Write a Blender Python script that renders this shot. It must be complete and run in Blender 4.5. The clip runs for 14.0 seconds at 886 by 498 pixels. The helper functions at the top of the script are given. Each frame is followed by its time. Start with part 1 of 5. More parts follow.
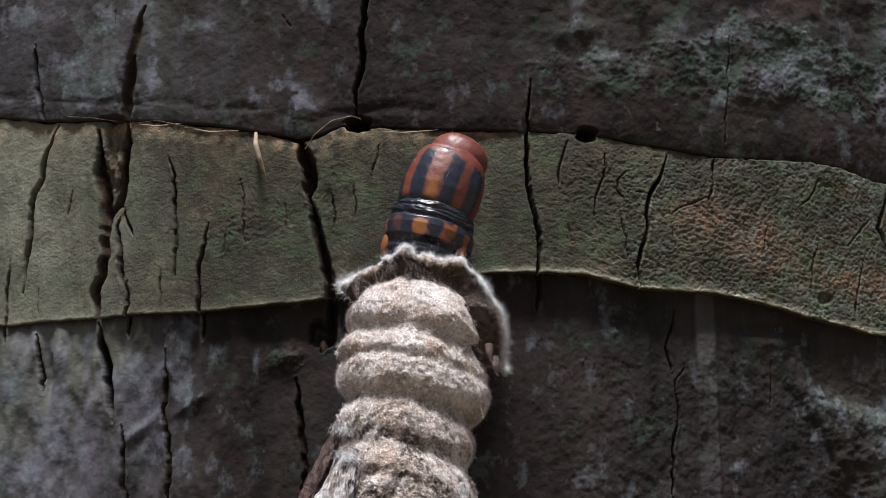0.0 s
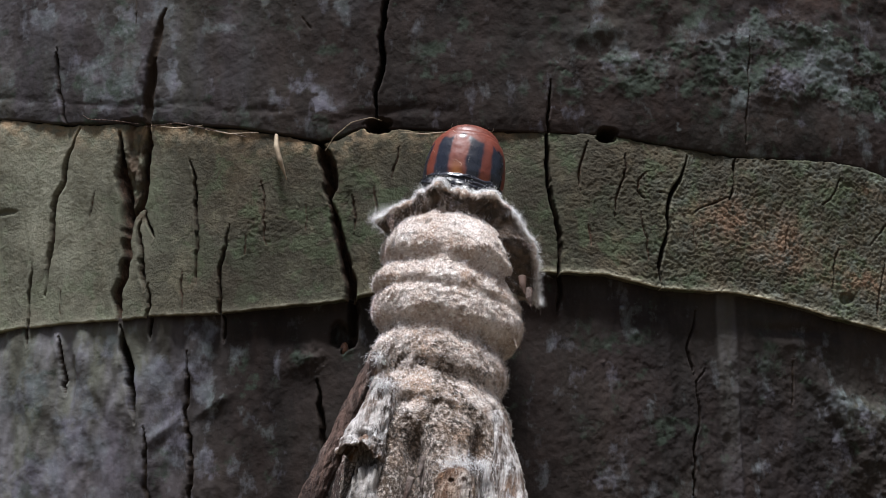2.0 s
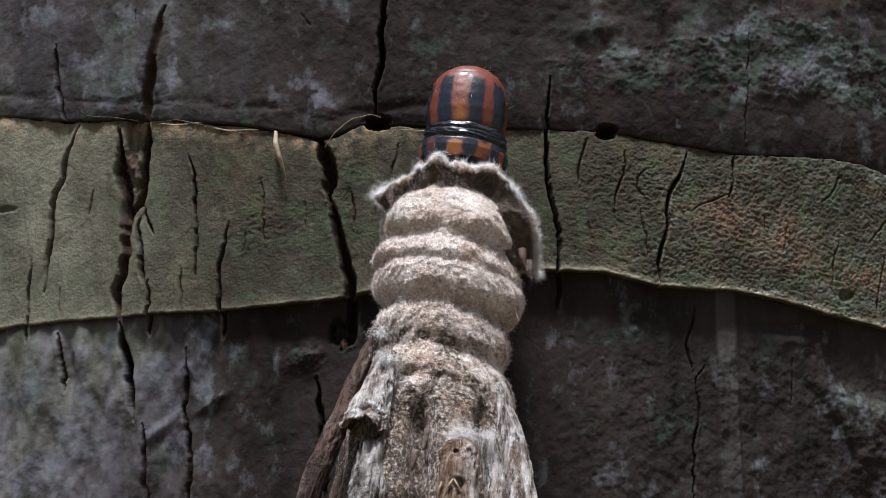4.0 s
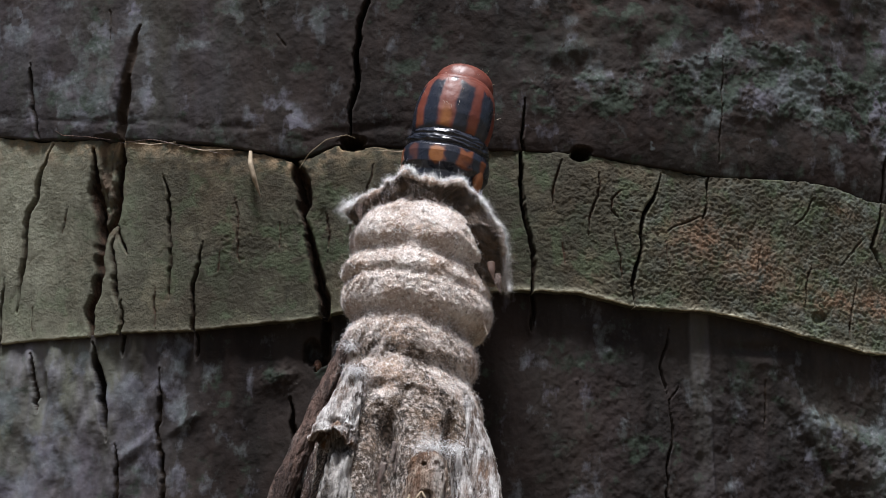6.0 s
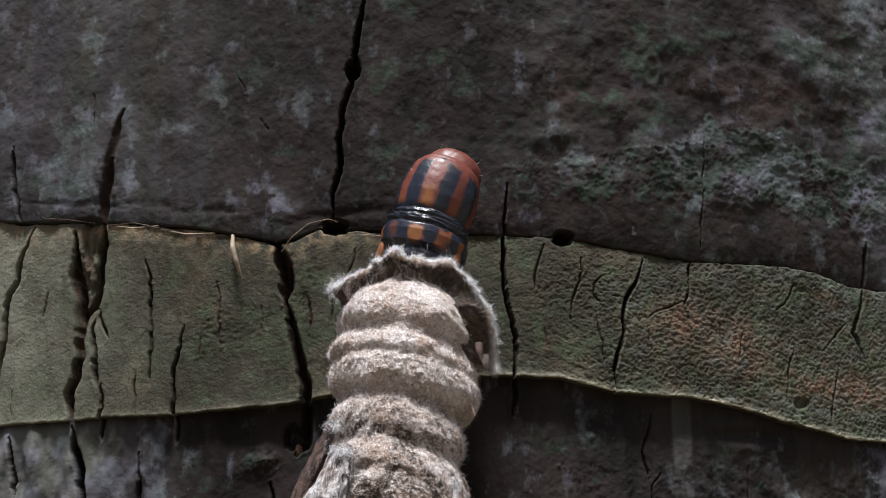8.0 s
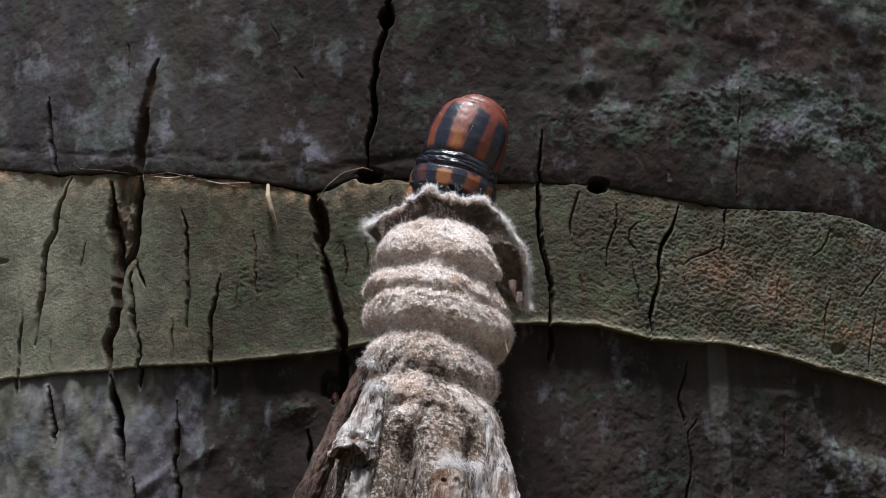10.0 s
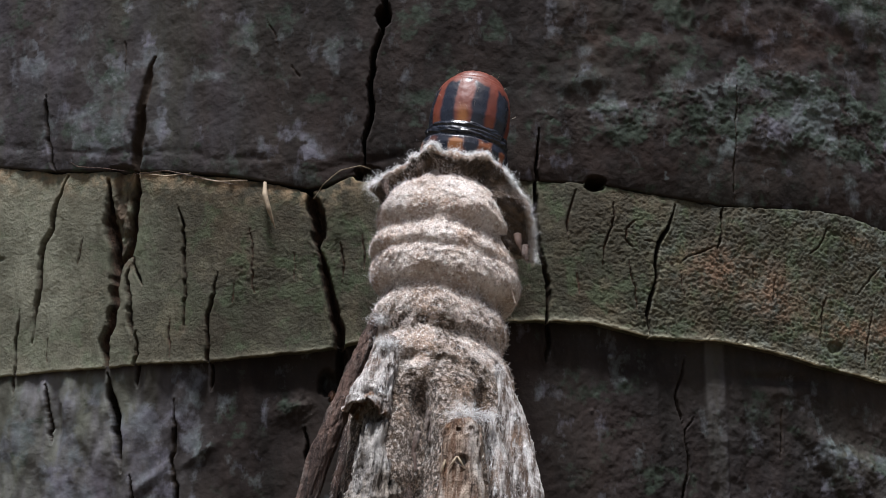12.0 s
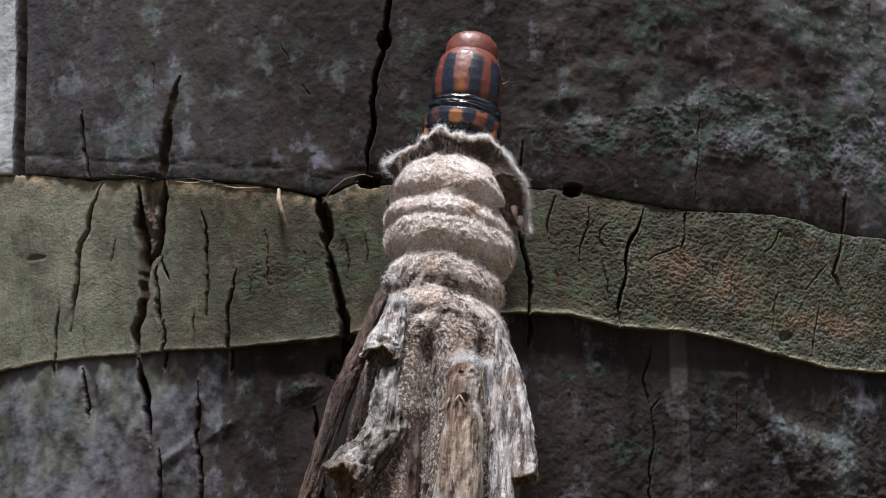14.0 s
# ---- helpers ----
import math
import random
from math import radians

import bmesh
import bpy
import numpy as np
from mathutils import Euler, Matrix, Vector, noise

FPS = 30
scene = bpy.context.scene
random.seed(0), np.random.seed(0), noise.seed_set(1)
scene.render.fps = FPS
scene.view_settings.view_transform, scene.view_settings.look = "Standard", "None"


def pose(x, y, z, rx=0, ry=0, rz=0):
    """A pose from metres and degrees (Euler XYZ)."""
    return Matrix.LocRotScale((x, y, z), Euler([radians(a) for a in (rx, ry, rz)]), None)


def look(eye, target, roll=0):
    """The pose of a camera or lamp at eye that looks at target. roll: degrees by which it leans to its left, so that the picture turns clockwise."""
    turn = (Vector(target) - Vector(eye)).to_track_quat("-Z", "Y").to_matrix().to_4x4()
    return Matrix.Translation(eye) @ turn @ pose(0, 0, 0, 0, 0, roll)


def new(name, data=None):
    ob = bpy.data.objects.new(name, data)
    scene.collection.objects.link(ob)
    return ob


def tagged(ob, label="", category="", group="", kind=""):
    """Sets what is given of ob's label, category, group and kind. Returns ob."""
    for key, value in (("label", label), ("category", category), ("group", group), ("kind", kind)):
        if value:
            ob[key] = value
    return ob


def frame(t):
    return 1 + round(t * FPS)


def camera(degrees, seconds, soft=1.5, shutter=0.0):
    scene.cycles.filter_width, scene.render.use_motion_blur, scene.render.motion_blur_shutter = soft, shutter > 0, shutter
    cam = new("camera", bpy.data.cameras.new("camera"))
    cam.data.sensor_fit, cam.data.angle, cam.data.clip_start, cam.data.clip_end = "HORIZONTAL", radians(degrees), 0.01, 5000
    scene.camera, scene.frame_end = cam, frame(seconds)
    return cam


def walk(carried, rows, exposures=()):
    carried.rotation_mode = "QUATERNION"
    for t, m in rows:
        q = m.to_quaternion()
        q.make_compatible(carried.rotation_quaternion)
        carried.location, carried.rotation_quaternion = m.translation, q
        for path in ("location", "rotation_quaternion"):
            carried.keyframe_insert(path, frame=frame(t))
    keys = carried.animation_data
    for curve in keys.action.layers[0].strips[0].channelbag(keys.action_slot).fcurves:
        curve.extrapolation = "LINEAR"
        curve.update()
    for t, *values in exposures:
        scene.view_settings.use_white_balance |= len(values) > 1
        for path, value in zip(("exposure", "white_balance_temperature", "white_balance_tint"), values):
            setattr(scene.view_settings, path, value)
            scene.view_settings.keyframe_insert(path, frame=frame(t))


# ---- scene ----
# The eye stays in one place and turns; at the end it draws back.
cam = camera(30, 14.0, soft=1.0)
walk(cam, [
    (0, pose(0.00000, -0.14392, -0.03856, 103.293, 0, -0.313)),
    (0.1, pose(0.00000, -0.14392, -0.03856, 103.662, 0, -0.392)),
    (0.2, pose(0.00000, -0.14392, -0.03856, 104.501, 0, -0.388)),
    (0.3, pose(0.00000, -0.14392, -0.03856, 105.285, 0, -0.304)),
    (0.4, pose(0.00000, -0.14392, -0.03856, 105.463, 0, -0.222)),
    (0.5, pose(0.00000, -0.14392, -0.03856, 105.605, 0, -0.039)),
    (0.7, pose(0.00000, -0.14392, -0.03856, 105.662, 0, -0.100)),
    (1, pose(0.00000, -0.14392, -0.03856, 105.701, 0, -0.120)),
    (1.2, pose(0.00000, -0.14392, -0.03856, 105.701, 0, -0.099)),
    (1.4, pose(0.00000, -0.14392, -0.03856, 105.607, 0, 0.022)),
    (1.5, pose(0.00000, -0.14392, -0.03856, 105.145, 0, 0.305)),
    (1.6, pose(0.00000, -0.14392, -0.03856, 104.997, 0, 0.568)),
    (1.7, pose(0.00000, -0.14392, -0.03856, 104.723, 0, 0.567)),
    (1.8, pose(0.00000, -0.14392, -0.03856, 104.194, 0, 0.524)),
    (1.9, pose(0.00000, -0.14392, -0.03856, 103.411, 0, 0.438)),
    (2, pose(0.00000, -0.14392, -0.03856, 103.333, 0, 0.417)),
    (2.5, pose(0.00000, -0.14392, -0.03856, 103.254, 0, 0.396)),
    (3, pose(0.00000, -0.14392, -0.03856, 103.235, 0, 0.396)),
    (5.5, pose(0.00000, -0.14392, -0.03856, 103.215, 0, 0.396)),
    (5.8, pose(0.00000, -0.14392, -0.03856, 103.254, 0, 0.376)),
    (5.9, pose(0.00000, -0.14392, -0.03856, 103.655, 0, 0.095)),
    (6, pose(0.00000, -0.14392, -0.03856, 103.951, 0, -0.513)),
    (6.1, pose(0.00000, -0.14392, -0.03856, 104.502, 0, -1.182)),
    (6.2, pose(0.00000, -0.14392, -0.03856, 104.541, 0, -1.222)),
    (6.3, pose(0.00000, -0.14392, -0.03856, 104.677, 0, -1.222)),
    (6.4, pose(0.00000, -0.14392, -0.03856, 104.760, 0, -1.018)),
    (6.5, pose(0.00000, -0.14392, -0.03856, 104.846, 0, -0.692)),
    (6.6, pose(0.00000, -0.14392, -0.03856, 105.317, 0, -0.589)),
    (6.7, pose(0.00000, -0.14392, -0.03856, 106.531, 0, -0.586)),
    (6.8, pose(0.00000, -0.14392, -0.03856, 106.686, 0, -0.647)),
    (6.9, pose(0.00000, -0.14392, -0.03856, 106.756, 0, -1.014)),
    (7, pose(0.00000, -0.14392, -0.03856, 106.827, 0, -1.340)),
    (7.2, pose(0.00000, -0.14392, -0.03856, 107.161, 0, -1.320)),
    (7.3, pose(0.00000, -0.14392, -0.03856, 107.317, 0, -1.340)),
    (7.5, pose(0.00000, -0.14392, -0.03856, 107.357, 0, -1.279)),
    (7.6, pose(0.00000, -0.14392, -0.03856, 107.204, 0, -1.136)),
    (7.8, pose(0.00000, -0.14392, -0.03856, 107.028, 0, -1.095)),
    (8, pose(0.00000, -0.14392, -0.03856, 106.870, 0, -1.157)),
    (8.1, pose(0.00000, -0.14392, -0.03856, 106.775, 0, -1.034)),
    (8.2, pose(0.00000, -0.14392, -0.03856, 106.736, 0, -1.014)),
    (8.3, pose(0.00000, -0.14392, -0.03856, 106.505, 0, -0.851)),
    (8.4, pose(0.00000, -0.14392, -0.03856, 106.255, 0, -0.648)),
    (8.5, pose(0.00000, -0.14392, -0.03856, 106.134, 0, -0.037)),
    (8.6, pose(0.00000, -0.14392, -0.03856, 105.472, 0, 0.083)),
    (8.7, pose(0.00000, -0.14392, -0.03856, 105.161, 0, 0.163)),
    (10.8, pose(0.00000, -0.14392, -0.03856, 105.020, 0, 0.020)),
    (11, pose(0.00000, -0.14392, -0.03856, 105.000, 0, 0.000)),
    (13.5, pose(0.00000, -0.14392, -0.03856, 105.000, 0, 0.000)),
    (13.6, pose(0.00000, -0.14392, -0.03856, 105.012, 0, -0.285)),
    (13.7, pose(0.00000, -0.15070, -0.04038, 104.952, 0, -0.287)),
    (13.8, pose(0.00000, -0.15393, -0.04124, 104.966, 0, -0.282)),
    (14, pose(0.00000, -0.16208, -0.04343, 104.981, 0, -0.212)),
], exposures=[(0.0, 0.80), (2.0, 0.85), (5.5, 0.83), (8.5, 0.80), (11.0, 0.79), (13.3, 0.76), (13.7, 0.85), (14.0, 0.92)])

# ---- light: an overcast forest sky, brightest overhead ----
SUN_AZ, SUN_EL = radians(-22), radians(75)
world = bpy.data.worlds.new("sky")
scene.world = world
world.use_nodes = True
wn = world.node_tree
sky = wn.nodes.new("ShaderNodeTexSky")
sky.sky_type = "NISHITA"
sky.sun_disc = False
sky.sun_elevation = SUN_EL
sky.sun_rotation = math.pi + SUN_AZ
sky.air_density, sky.dust_density, sky.ozone_density = 1.0, 4.0, 0.6
wn.links.new(sky.outputs[0], wn.nodes["Background"].inputs[0])
wn.nodes["Background"].inputs[1].default_value = 0.05
lamp = bpy.data.lights.new("sun", "SUN")
lamp.energy, lamp.angle, lamp.color = 5.0, radians(12), (0.93, 0.945, 1.0)
sun = new("sun", lamp)
sun_from = Vector((math.sin(SUN_AZ) * math.cos(SUN_EL), -math.cos(SUN_AZ) * math.cos(SUN_EL), math.sin(SUN_EL)))
sun.matrix_world = look(sun_from * 3, (0, 0, 0))

MM = 0.001
RAD = 120.0  # trunk radius, mm


# ---- materials ----
class Nodes:
    """A short way to write a node tree."""

    def __init__(self, name):
        self.m = bpy.data.materials.new(name)
        self.m.use_nodes = True
        self.t = self.m.node_tree
        self.b = self.t.nodes["Principled BSDF"]

    def add(self, kind, ins=(), **props):
        n = self.t.nodes.new(kind)
        if "operation" in props:
            n.operation = props["operation"]
        if "data_type" in props:
            n.data_type = props["data_type"]
        if "blend_type" in props:
            n.blend_type = props["blend_type"]
        if "attribute_name" in props:
            n.attribute_name = props["attribute_name"]
        for k, v in dict(ins).items():
            self.put(n.inputs[k], v)
        return n

    def put(self, socket, v):
        if hasattr(v, "is_output"):
            self.t.links.new(v, socket)
        else:
            socket.default_value = (*v, 1) if isinstance(v, tuple) and len(v) == 3 and socket.type == "RGBA" else v

    def noise(self, scale, detail=5, rough=0.6, vec=None):
        n = self.add("ShaderNodeTexNoise", {"Scale": scale, "Detail": detail, "Roughness": rough})
        if vec is not None:
            self.put(n.inputs["Vector"], vec)
        return n.outputs["Fac"]

    def ramp(self, fac, lo, hi):
        n = self.add("ShaderNodeMapRange", {"Value": fac, "From Min": lo, "From Max": hi})
        return n.outputs[0]

    def mix(self, fac, a, b, mode="MIX"):
        n = self.add("ShaderNodeMix", data_type="RGBA", blend_type=mode)
        self.put(n.inputs[0], fac)
        self.put(n.inputs[6], a)
        self.put(n.inputs[7], b)
        return n.outputs[2]

    def math(self, op, a, b):
        n = self.add("ShaderNodeMath", operation=op)
        self.put(n.inputs[0], a)
        self.put(n.inputs[1], b)
        return n.outputs[0]

    def coords(self, stretch=(1, 1, 1)):
        c = self.add("ShaderNodeTexCoord")
        n = self.add("ShaderNodeMapping", {"Vector": c.outputs["Object"]})
        n.inputs["Scale"].default_value = stretch
        return n.outputs[0]

    def attr(self, name):
        return self.add("ShaderNodeAttribute", attribute_name=name).outputs["Fac"]

    def bump(self, height, strength, distance):
        n = self.add("ShaderNodeBump", {"Height": height, "Strength": strength, "Distance": distance})
        self.put(self.b.inputs["Normal"], n.outputs[0])

    def done(self, color, rough, spec=0.5):
        self.put(self.b.inputs["Base Color"], color)
        self.put(self.b.inputs["Roughness"], rough)
        self.put(self.b.inputs["Specular IOR Level"], spec)
        return self.m


def bark_material():
    n = Nodes("weathered_bark")
    p = n.coords()
    tall = n.coords((1, 1, 0.3))
    flow = n.coords((1, 1, 0.2))
    base = n.mix(n.ramp(n.noise(240, 5, 0.66, tall), 0.38, 0.64), (0.0092, 0.0066, 0.0057), (0.0240, 0.0165, 0.0140))
    base = n.mix(n.math("MULTIPLY", n.ramp(n.noise(70, 4, 0.6, p), 0.5, 0.75), 0.25), base, (0.034, 0.038, 0.031))
    base = n.mix(n.math("MULTIPLY", n.ramp(n.noise(1900, 3, 0.7, p), 0.55, 0.8), 0.22), base, (0.055, 0.046, 0.041))
    # smooth pale film, bluish here and greenish there
    film = n.mix(n.ramp(n.noise(150, 4, 0.6, flow), 0.42, 0.60), (0.128, 0.118, 0.138), (0.100, 0.104, 0.082))
    film = n.mix(n.math("MULTIPLY", n.ramp(n.noise(430, 4, 0.6, flow), 0.50, 0.66), 0.6), film, (0.175, 0.175, 0.195))
    base = n.mix(n.math("MULTIPLY", n.attr("wash"), n.ramp(n.noise(280, 4, 0.6, flow), 0.16, 0.54)), base, film)
    base = n.mix(n.math("MULTIPLY", n.attr("raw"), n.ramp(n.noise(600, 5, 0.7, p), 0.30, 0.60)), base, (0.046, 0.028, 0.022))
    wear = n.math("MULTIPLY", n.math("SUBTRACT", n.attr("lichen"), 1.0), 0.27)
    patch = n.math("ADD", n.math("ADD", n.noise(420, 6, 0.64, n.coords((1, 1, 0.6))), n.math("MULTIPLY", n.noise(2100, 3, 0.7, p), 0.10)), wear)
    fac = n.math("MULTIPLY", n.ramp(patch, 0.36, 0.54), 0.85)
    lich = n.mix(n.ramp(n.noise(180, 3, 0.5, p), 0.4, 0.6), (0.112, 0.108, 0.134), (0.092, 0.110, 0.108))
    lich = n.mix(n.ramp(n.attr("moss"), 0.1, 0.5), lich, (0.066, 0.080, 0.074))
    lich = n.mix(n.ramp(n.noise(1700, 4, 0.7, p), 0.54, 0.70), lich, (0.155, 0.16, 0.17))
    base = n.mix(fac, base, lich)
    green = n.math("ADD", n.noise(520, 6, 0.66, p), n.math("MULTIPLY", n.math("SUBTRACT", n.attr("moss"), 1.0), 0.24))
    base = n.mix(n.math("MULTIPLY", n.ramp(green, 0.39, 0.51), 0.7), base, n.mix(n.ramp(n.noise(1500, 4, 0.65, p), 0.4, 0.62), (0.017, 0.026, 0.017), (0.042, 0.060, 0.044)))
    base = n.mix(n.math("MULTIPLY", n.attr("bleach"), n.ramp(n.noise(260, 5, 0.6, tall), 0.2, 0.5)), base, (0.40, 0.42, 0.42))
    # crack insides: dark brown wood, with their shade put into the colour
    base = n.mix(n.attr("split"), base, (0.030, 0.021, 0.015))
    h = n.math("ADD", n.noise(700, 5, 0.65, p), n.math("MULTIPLY", n.noise(2600, 3, 0.6, p), 0.22))
    n.bump(h, 0.5, 0.00022)
    return n.done(base, 0.85, 0.16)


def scar_material():
    n = Nodes("leaf_scar_wood")
    p = n.coords()
    tall = n.coords((1, 1, 0.25))
    base = n.mix(n.ramp(n.noise(360, 8, 0.7, tall), 0.39, 0.61), (0.027, 0.0255, 0.0155), (0.088, 0.083, 0.052))
    base = n.mix(n.math("MULTIPLY", n.ramp(n.noise(110, 6, 0.7, p), 0.52, 0.62), 0.6), base, (0.135, 0.115, 0.072))
    base = n.mix(n.math("MULTIPLY", n.ramp(n.noise(160, 5, 0.65, p), 0.46, 0.60), 0.6), base, (0.050, 0.053, 0.034))
    base = n.mix(n.math("MULTIPLY", n.ramp(n.noise(55, 5, 0.6, tall), 0.42, 0.62), 0.6), base, (0.028, 0.027, 0.019))
    base = n.mix(n.math("MULTIPLY", n.ramp(n.noise(2400, 4, 0.7, p), 0.48, 0.66), 0.40), base, (0.020, 0.018, 0.011))
    base = n.mix(n.math("MULTIPLY", n.ramp(n.noise(1600, 4, 0.7, p), 0.54, 0.68), 0.40), base, (0.15, 0.145, 0.10))
    base = n.mix(n.math("MULTIPLY", n.ramp(n.noise(130, 5, 0.65, p), 0.50, 0.64), 0.55), base, (0.066, 0.047, 0.029))
    base = n.mix(n.math("MULTIPLY", n.ramp(n.noise(480, 5, 0.7, p), 0.52, 0.66), 0.5), base, (0.030, 0.026, 0.016))
    base = n.mix(n.math("MULTIPLY", n.attr("moss"), 0.6), base, (0.048, 0.068, 0.034))
    # brown stains, and the shade painted round the case
    base = n.mix(n.math("MULTIPLY", n.attr("stain_shade"), 0.75), base, (0.031, 0.027, 0.018))
    base = n.mix(n.math("MULTIPLY", n.attr("lichen"), 0.6), base, (0.20, 0.20, 0.15))
    base = n.mix(n.math("MULTIPLY", n.attr("bloom"), n.ramp(n.noise(620, 5, 0.7, p), 0.46, 0.62)), base, (0.118, 0.132, 0.116))
    rust = n.math("MULTIPLY", n.math("MULTIPLY", n.attr("rust"), 0.75), n.ramp(n.noise(900, 5, 0.72, p), 0.40, 0.58))
    base = n.mix(rust, base, (0.210, 0.128, 0.082))
    base = n.mix(n.math("MULTIPLY", n.attr("fibre"), n.ramp(n.noise(800, 4, 0.6, p), 0.4, 0.6)), base, (0.27, 0.19, 0.115))
    # browner wood inside the cracks, darkened further by painted shade
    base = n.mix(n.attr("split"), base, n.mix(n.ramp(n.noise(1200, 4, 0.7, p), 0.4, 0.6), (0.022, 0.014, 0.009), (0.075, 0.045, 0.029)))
    base = n.mix(n.attr("crest"), base, (0.50, 0.47, 0.35))
    h = n.math("ADD", n.noise(1100, 6, 0.7, p), n.math("MULTIPLY", n.noise(4200, 3, 0.6, p), 0.4))
    n.bump(h, 0.75, 0.00028)
    return n.done(base, 0.85, 0.2)


def silk_material():
    n = Nodes("felted_silk")
    p = n.coords()
    base = n.mix(n.ramp(n.noise(420, 5, 0.6, p), 0.35, 0.68), (0.42, 0.29, 0.21), (0.82, 0.745, 0.695))
    base = n.mix(n.ramp(n.noise(2600, 4, 0.75, p), 0.54, 0.68), base, (0.15, 0.098, 0.062))
    base = n.mix(n.ramp(n.noise(3100, 3, 0.7, p), 0.54, 0.66), base, (0.88, 0.85, 0.80))
    # brown where the felt is soiled, in grooves and trenches; the mouth's inner face is brown with painted shade
    brown_fac = n.math("MULTIPLY", n.attr("browning"), n.math("MAXIMUM", n.ramp(n.noise(3200, 4, 0.75, p), 0.36, 0.52), n.attr("under")))
    base = n.mix(brown_fac, base, n.mix(n.ramp(n.noise(900, 5, 0.7, p), 0.42, 0.62), (0.032, 0.020, 0.012), (0.110, 0.070, 0.042)))
    h = n.math("ADD", n.noise(1500, 5, 0.75, p), n.math("MULTIPLY", n.noise(5200, 3, 0.7, p), 0.6))
    n.bump(h, 1.0, 0.0006)
    n.b.inputs["Sheen Weight"].default_value = 0.2
    return n.done(base, 0.95, 0.15)


def hair_material(name, a, b):
    n = Nodes(name)
    g = n.add("ShaderNodeNewGeometry")
    k = g.outputs["Random Per Island"]
    c = n.mix(n.ramp(k, 0.34, 0.68), a, b)
    c = n.mix(n.ramp(k, 0.76, 0.86), c, tuple(0.24 * x for x in b))
    return n.done(c, 0.35, 0.5)


def twig_material(name, dark, light, tip):
    n = Nodes(name)
    p = n.coords((1, 1, 0.10))
    q = n.coords()
    r = n.coords((1, 1, 0.35))
    base = n.mix(n.ramp(n.noise(1500, 6, 0.7, p), 0.42, 0.60), dark, light)
    base = n.mix(n.math("MULTIPLY", n.ramp(n.noise(420, 5, 0.65, r), 0.5, 0.66), 0.7), base, tip)
    base = n.mix(n.ramp(n.noise(1000, 6, 0.75, r), 0.52, 0.62), base, tuple(0.35 * c for c in dark))
    base = n.mix(n.ramp(n.noise(900, 6, 0.78, r), 0.56, 0.66), base, tuple(min(0.85, 1.25 * c) for c in light))
    base = n.mix(n.math("MULTIPLY", n.attr("cut"), n.ramp(n.noise(900, 5, 0.7, r), 0.34, 0.56)), base, n.mix(n.ramp(n.noise(1500, 4, 0.7, q), 0.4, 0.62), (0.075, 0.040, 0.024), (0.30, 0.165, 0.092)))
    h = n.math("ADD", n.noise(1300, 6, 0.75, p), n.math("MULTIPLY", n.noise(1600, 5, 0.75, q), 0.8))
    n.bump(h, 1.0, 0.0010)
    return n.done(base, 0.8, 0.3)


def cuticle_material(name, red):
    """Glossy chitin: red plates, black stripes and orange patches by their masks."""
    n = Nodes(name)
    p = n.coords()
    base = n.mix(n.ramp(n.noise(500, 4, 0.6, p), 0.35, 0.7), red, tuple(min(1, c * 1.5) for c in red))
    base = n.mix(n.attr("ochre"), base, (0.225, 0.078, 0.015))
    base = n.mix(n.attr("black"), base, (0.0145, 0.0165, 0.0245))
    n.bump(n.noise(1200, 4, 0.6, p), 0.25, 0.0002)
    n.b.inputs["Coat Weight"].default_value = 0.02
    n.b.inputs["Coat Roughness"].default_value = 0.22
    return n.done(base, n.math("SUBTRACT", n.ramp(n.noise(900, 3, 0.6, p), -0.55, 1.45), n.math("MULTIPLY", n.attr("black"), 0.24)), 0.42)


def plain_material(name, a, b, scale, rough):
    n = Nodes(name)
    return n.done(n.mix(n.ramp(n.noise(scale, 5, 0.6, n.coords()), 0.35, 0.65), a, b), rough, 0.4)


BARK, SCAR, SILK = bark_material(), scar_material(), silk_material()
FUZZ = hair_material("silk_threads", (0.95, 0.925, 0.925), (0.63, 0.46, 0.375))
FLUFF = hair_material("white_silk", (0.96, 0.97, 1.0), (0.90, 0.87, 0.83))
BRISTLE = hair_material("bristles", (0.75, 0.66, 0.55), (0.45, 0.34, 0.24))
# threads coloured darker to add to the painted shade beneath the rim
UNDER = hair_material("dark_threads", (0.11, 0.070, 0.042), (0.040, 0.025, 0.015))
SPECK = hair_material("brown_threads", (0.45, 0.33, 0.22), (0.10, 0.06, 0.035))
TWIG_RED = twig_material("reddish_twig", (0.040, 0.023, 0.018), (0.150, 0.092, 0.072), (0.36, 0.30, 0.27))
TWIG_PALE = twig_material("bleached_twig", (0.105, 0.072, 0.054), (0.74, 0.71, 0.69), (0.30, 0.19, 0.13))
TWIG_BROWN = twig_material("tan_twig", (0.13, 0.07, 0.042), (0.50, 0.40, 0.32), (0.78, 0.74, 0.70))
TWIG_GREY = twig_material("grey_twig", (0.038, 0.027, 0.020), (0.32, 0.278, 0.238), (0.74, 0.71, 0.68))
SHELL = cuticle_material("red_cuticle", (0.098, 0.0210, 0.0112))
SOIL = plain_material("leaf_litter", (0.05, 0.035, 0.02), (0.12, 0.09, 0.05), 6, 0.9)
BEAD = plain_material("brown_husk", (0.10, 0.05, 0.03), (0.16, 0.08, 0.05), 900, 0.3)
FLAKE = plain_material("dry_leaf", (0.050, 0.026, 0.017), (0.090, 0.050, 0.034), 500, 0.7)
SPLINT = plain_material("splinter_wood", (0.16, 0.12, 0.08), (0.30, 0.24, 0.165), 900, 0.8)


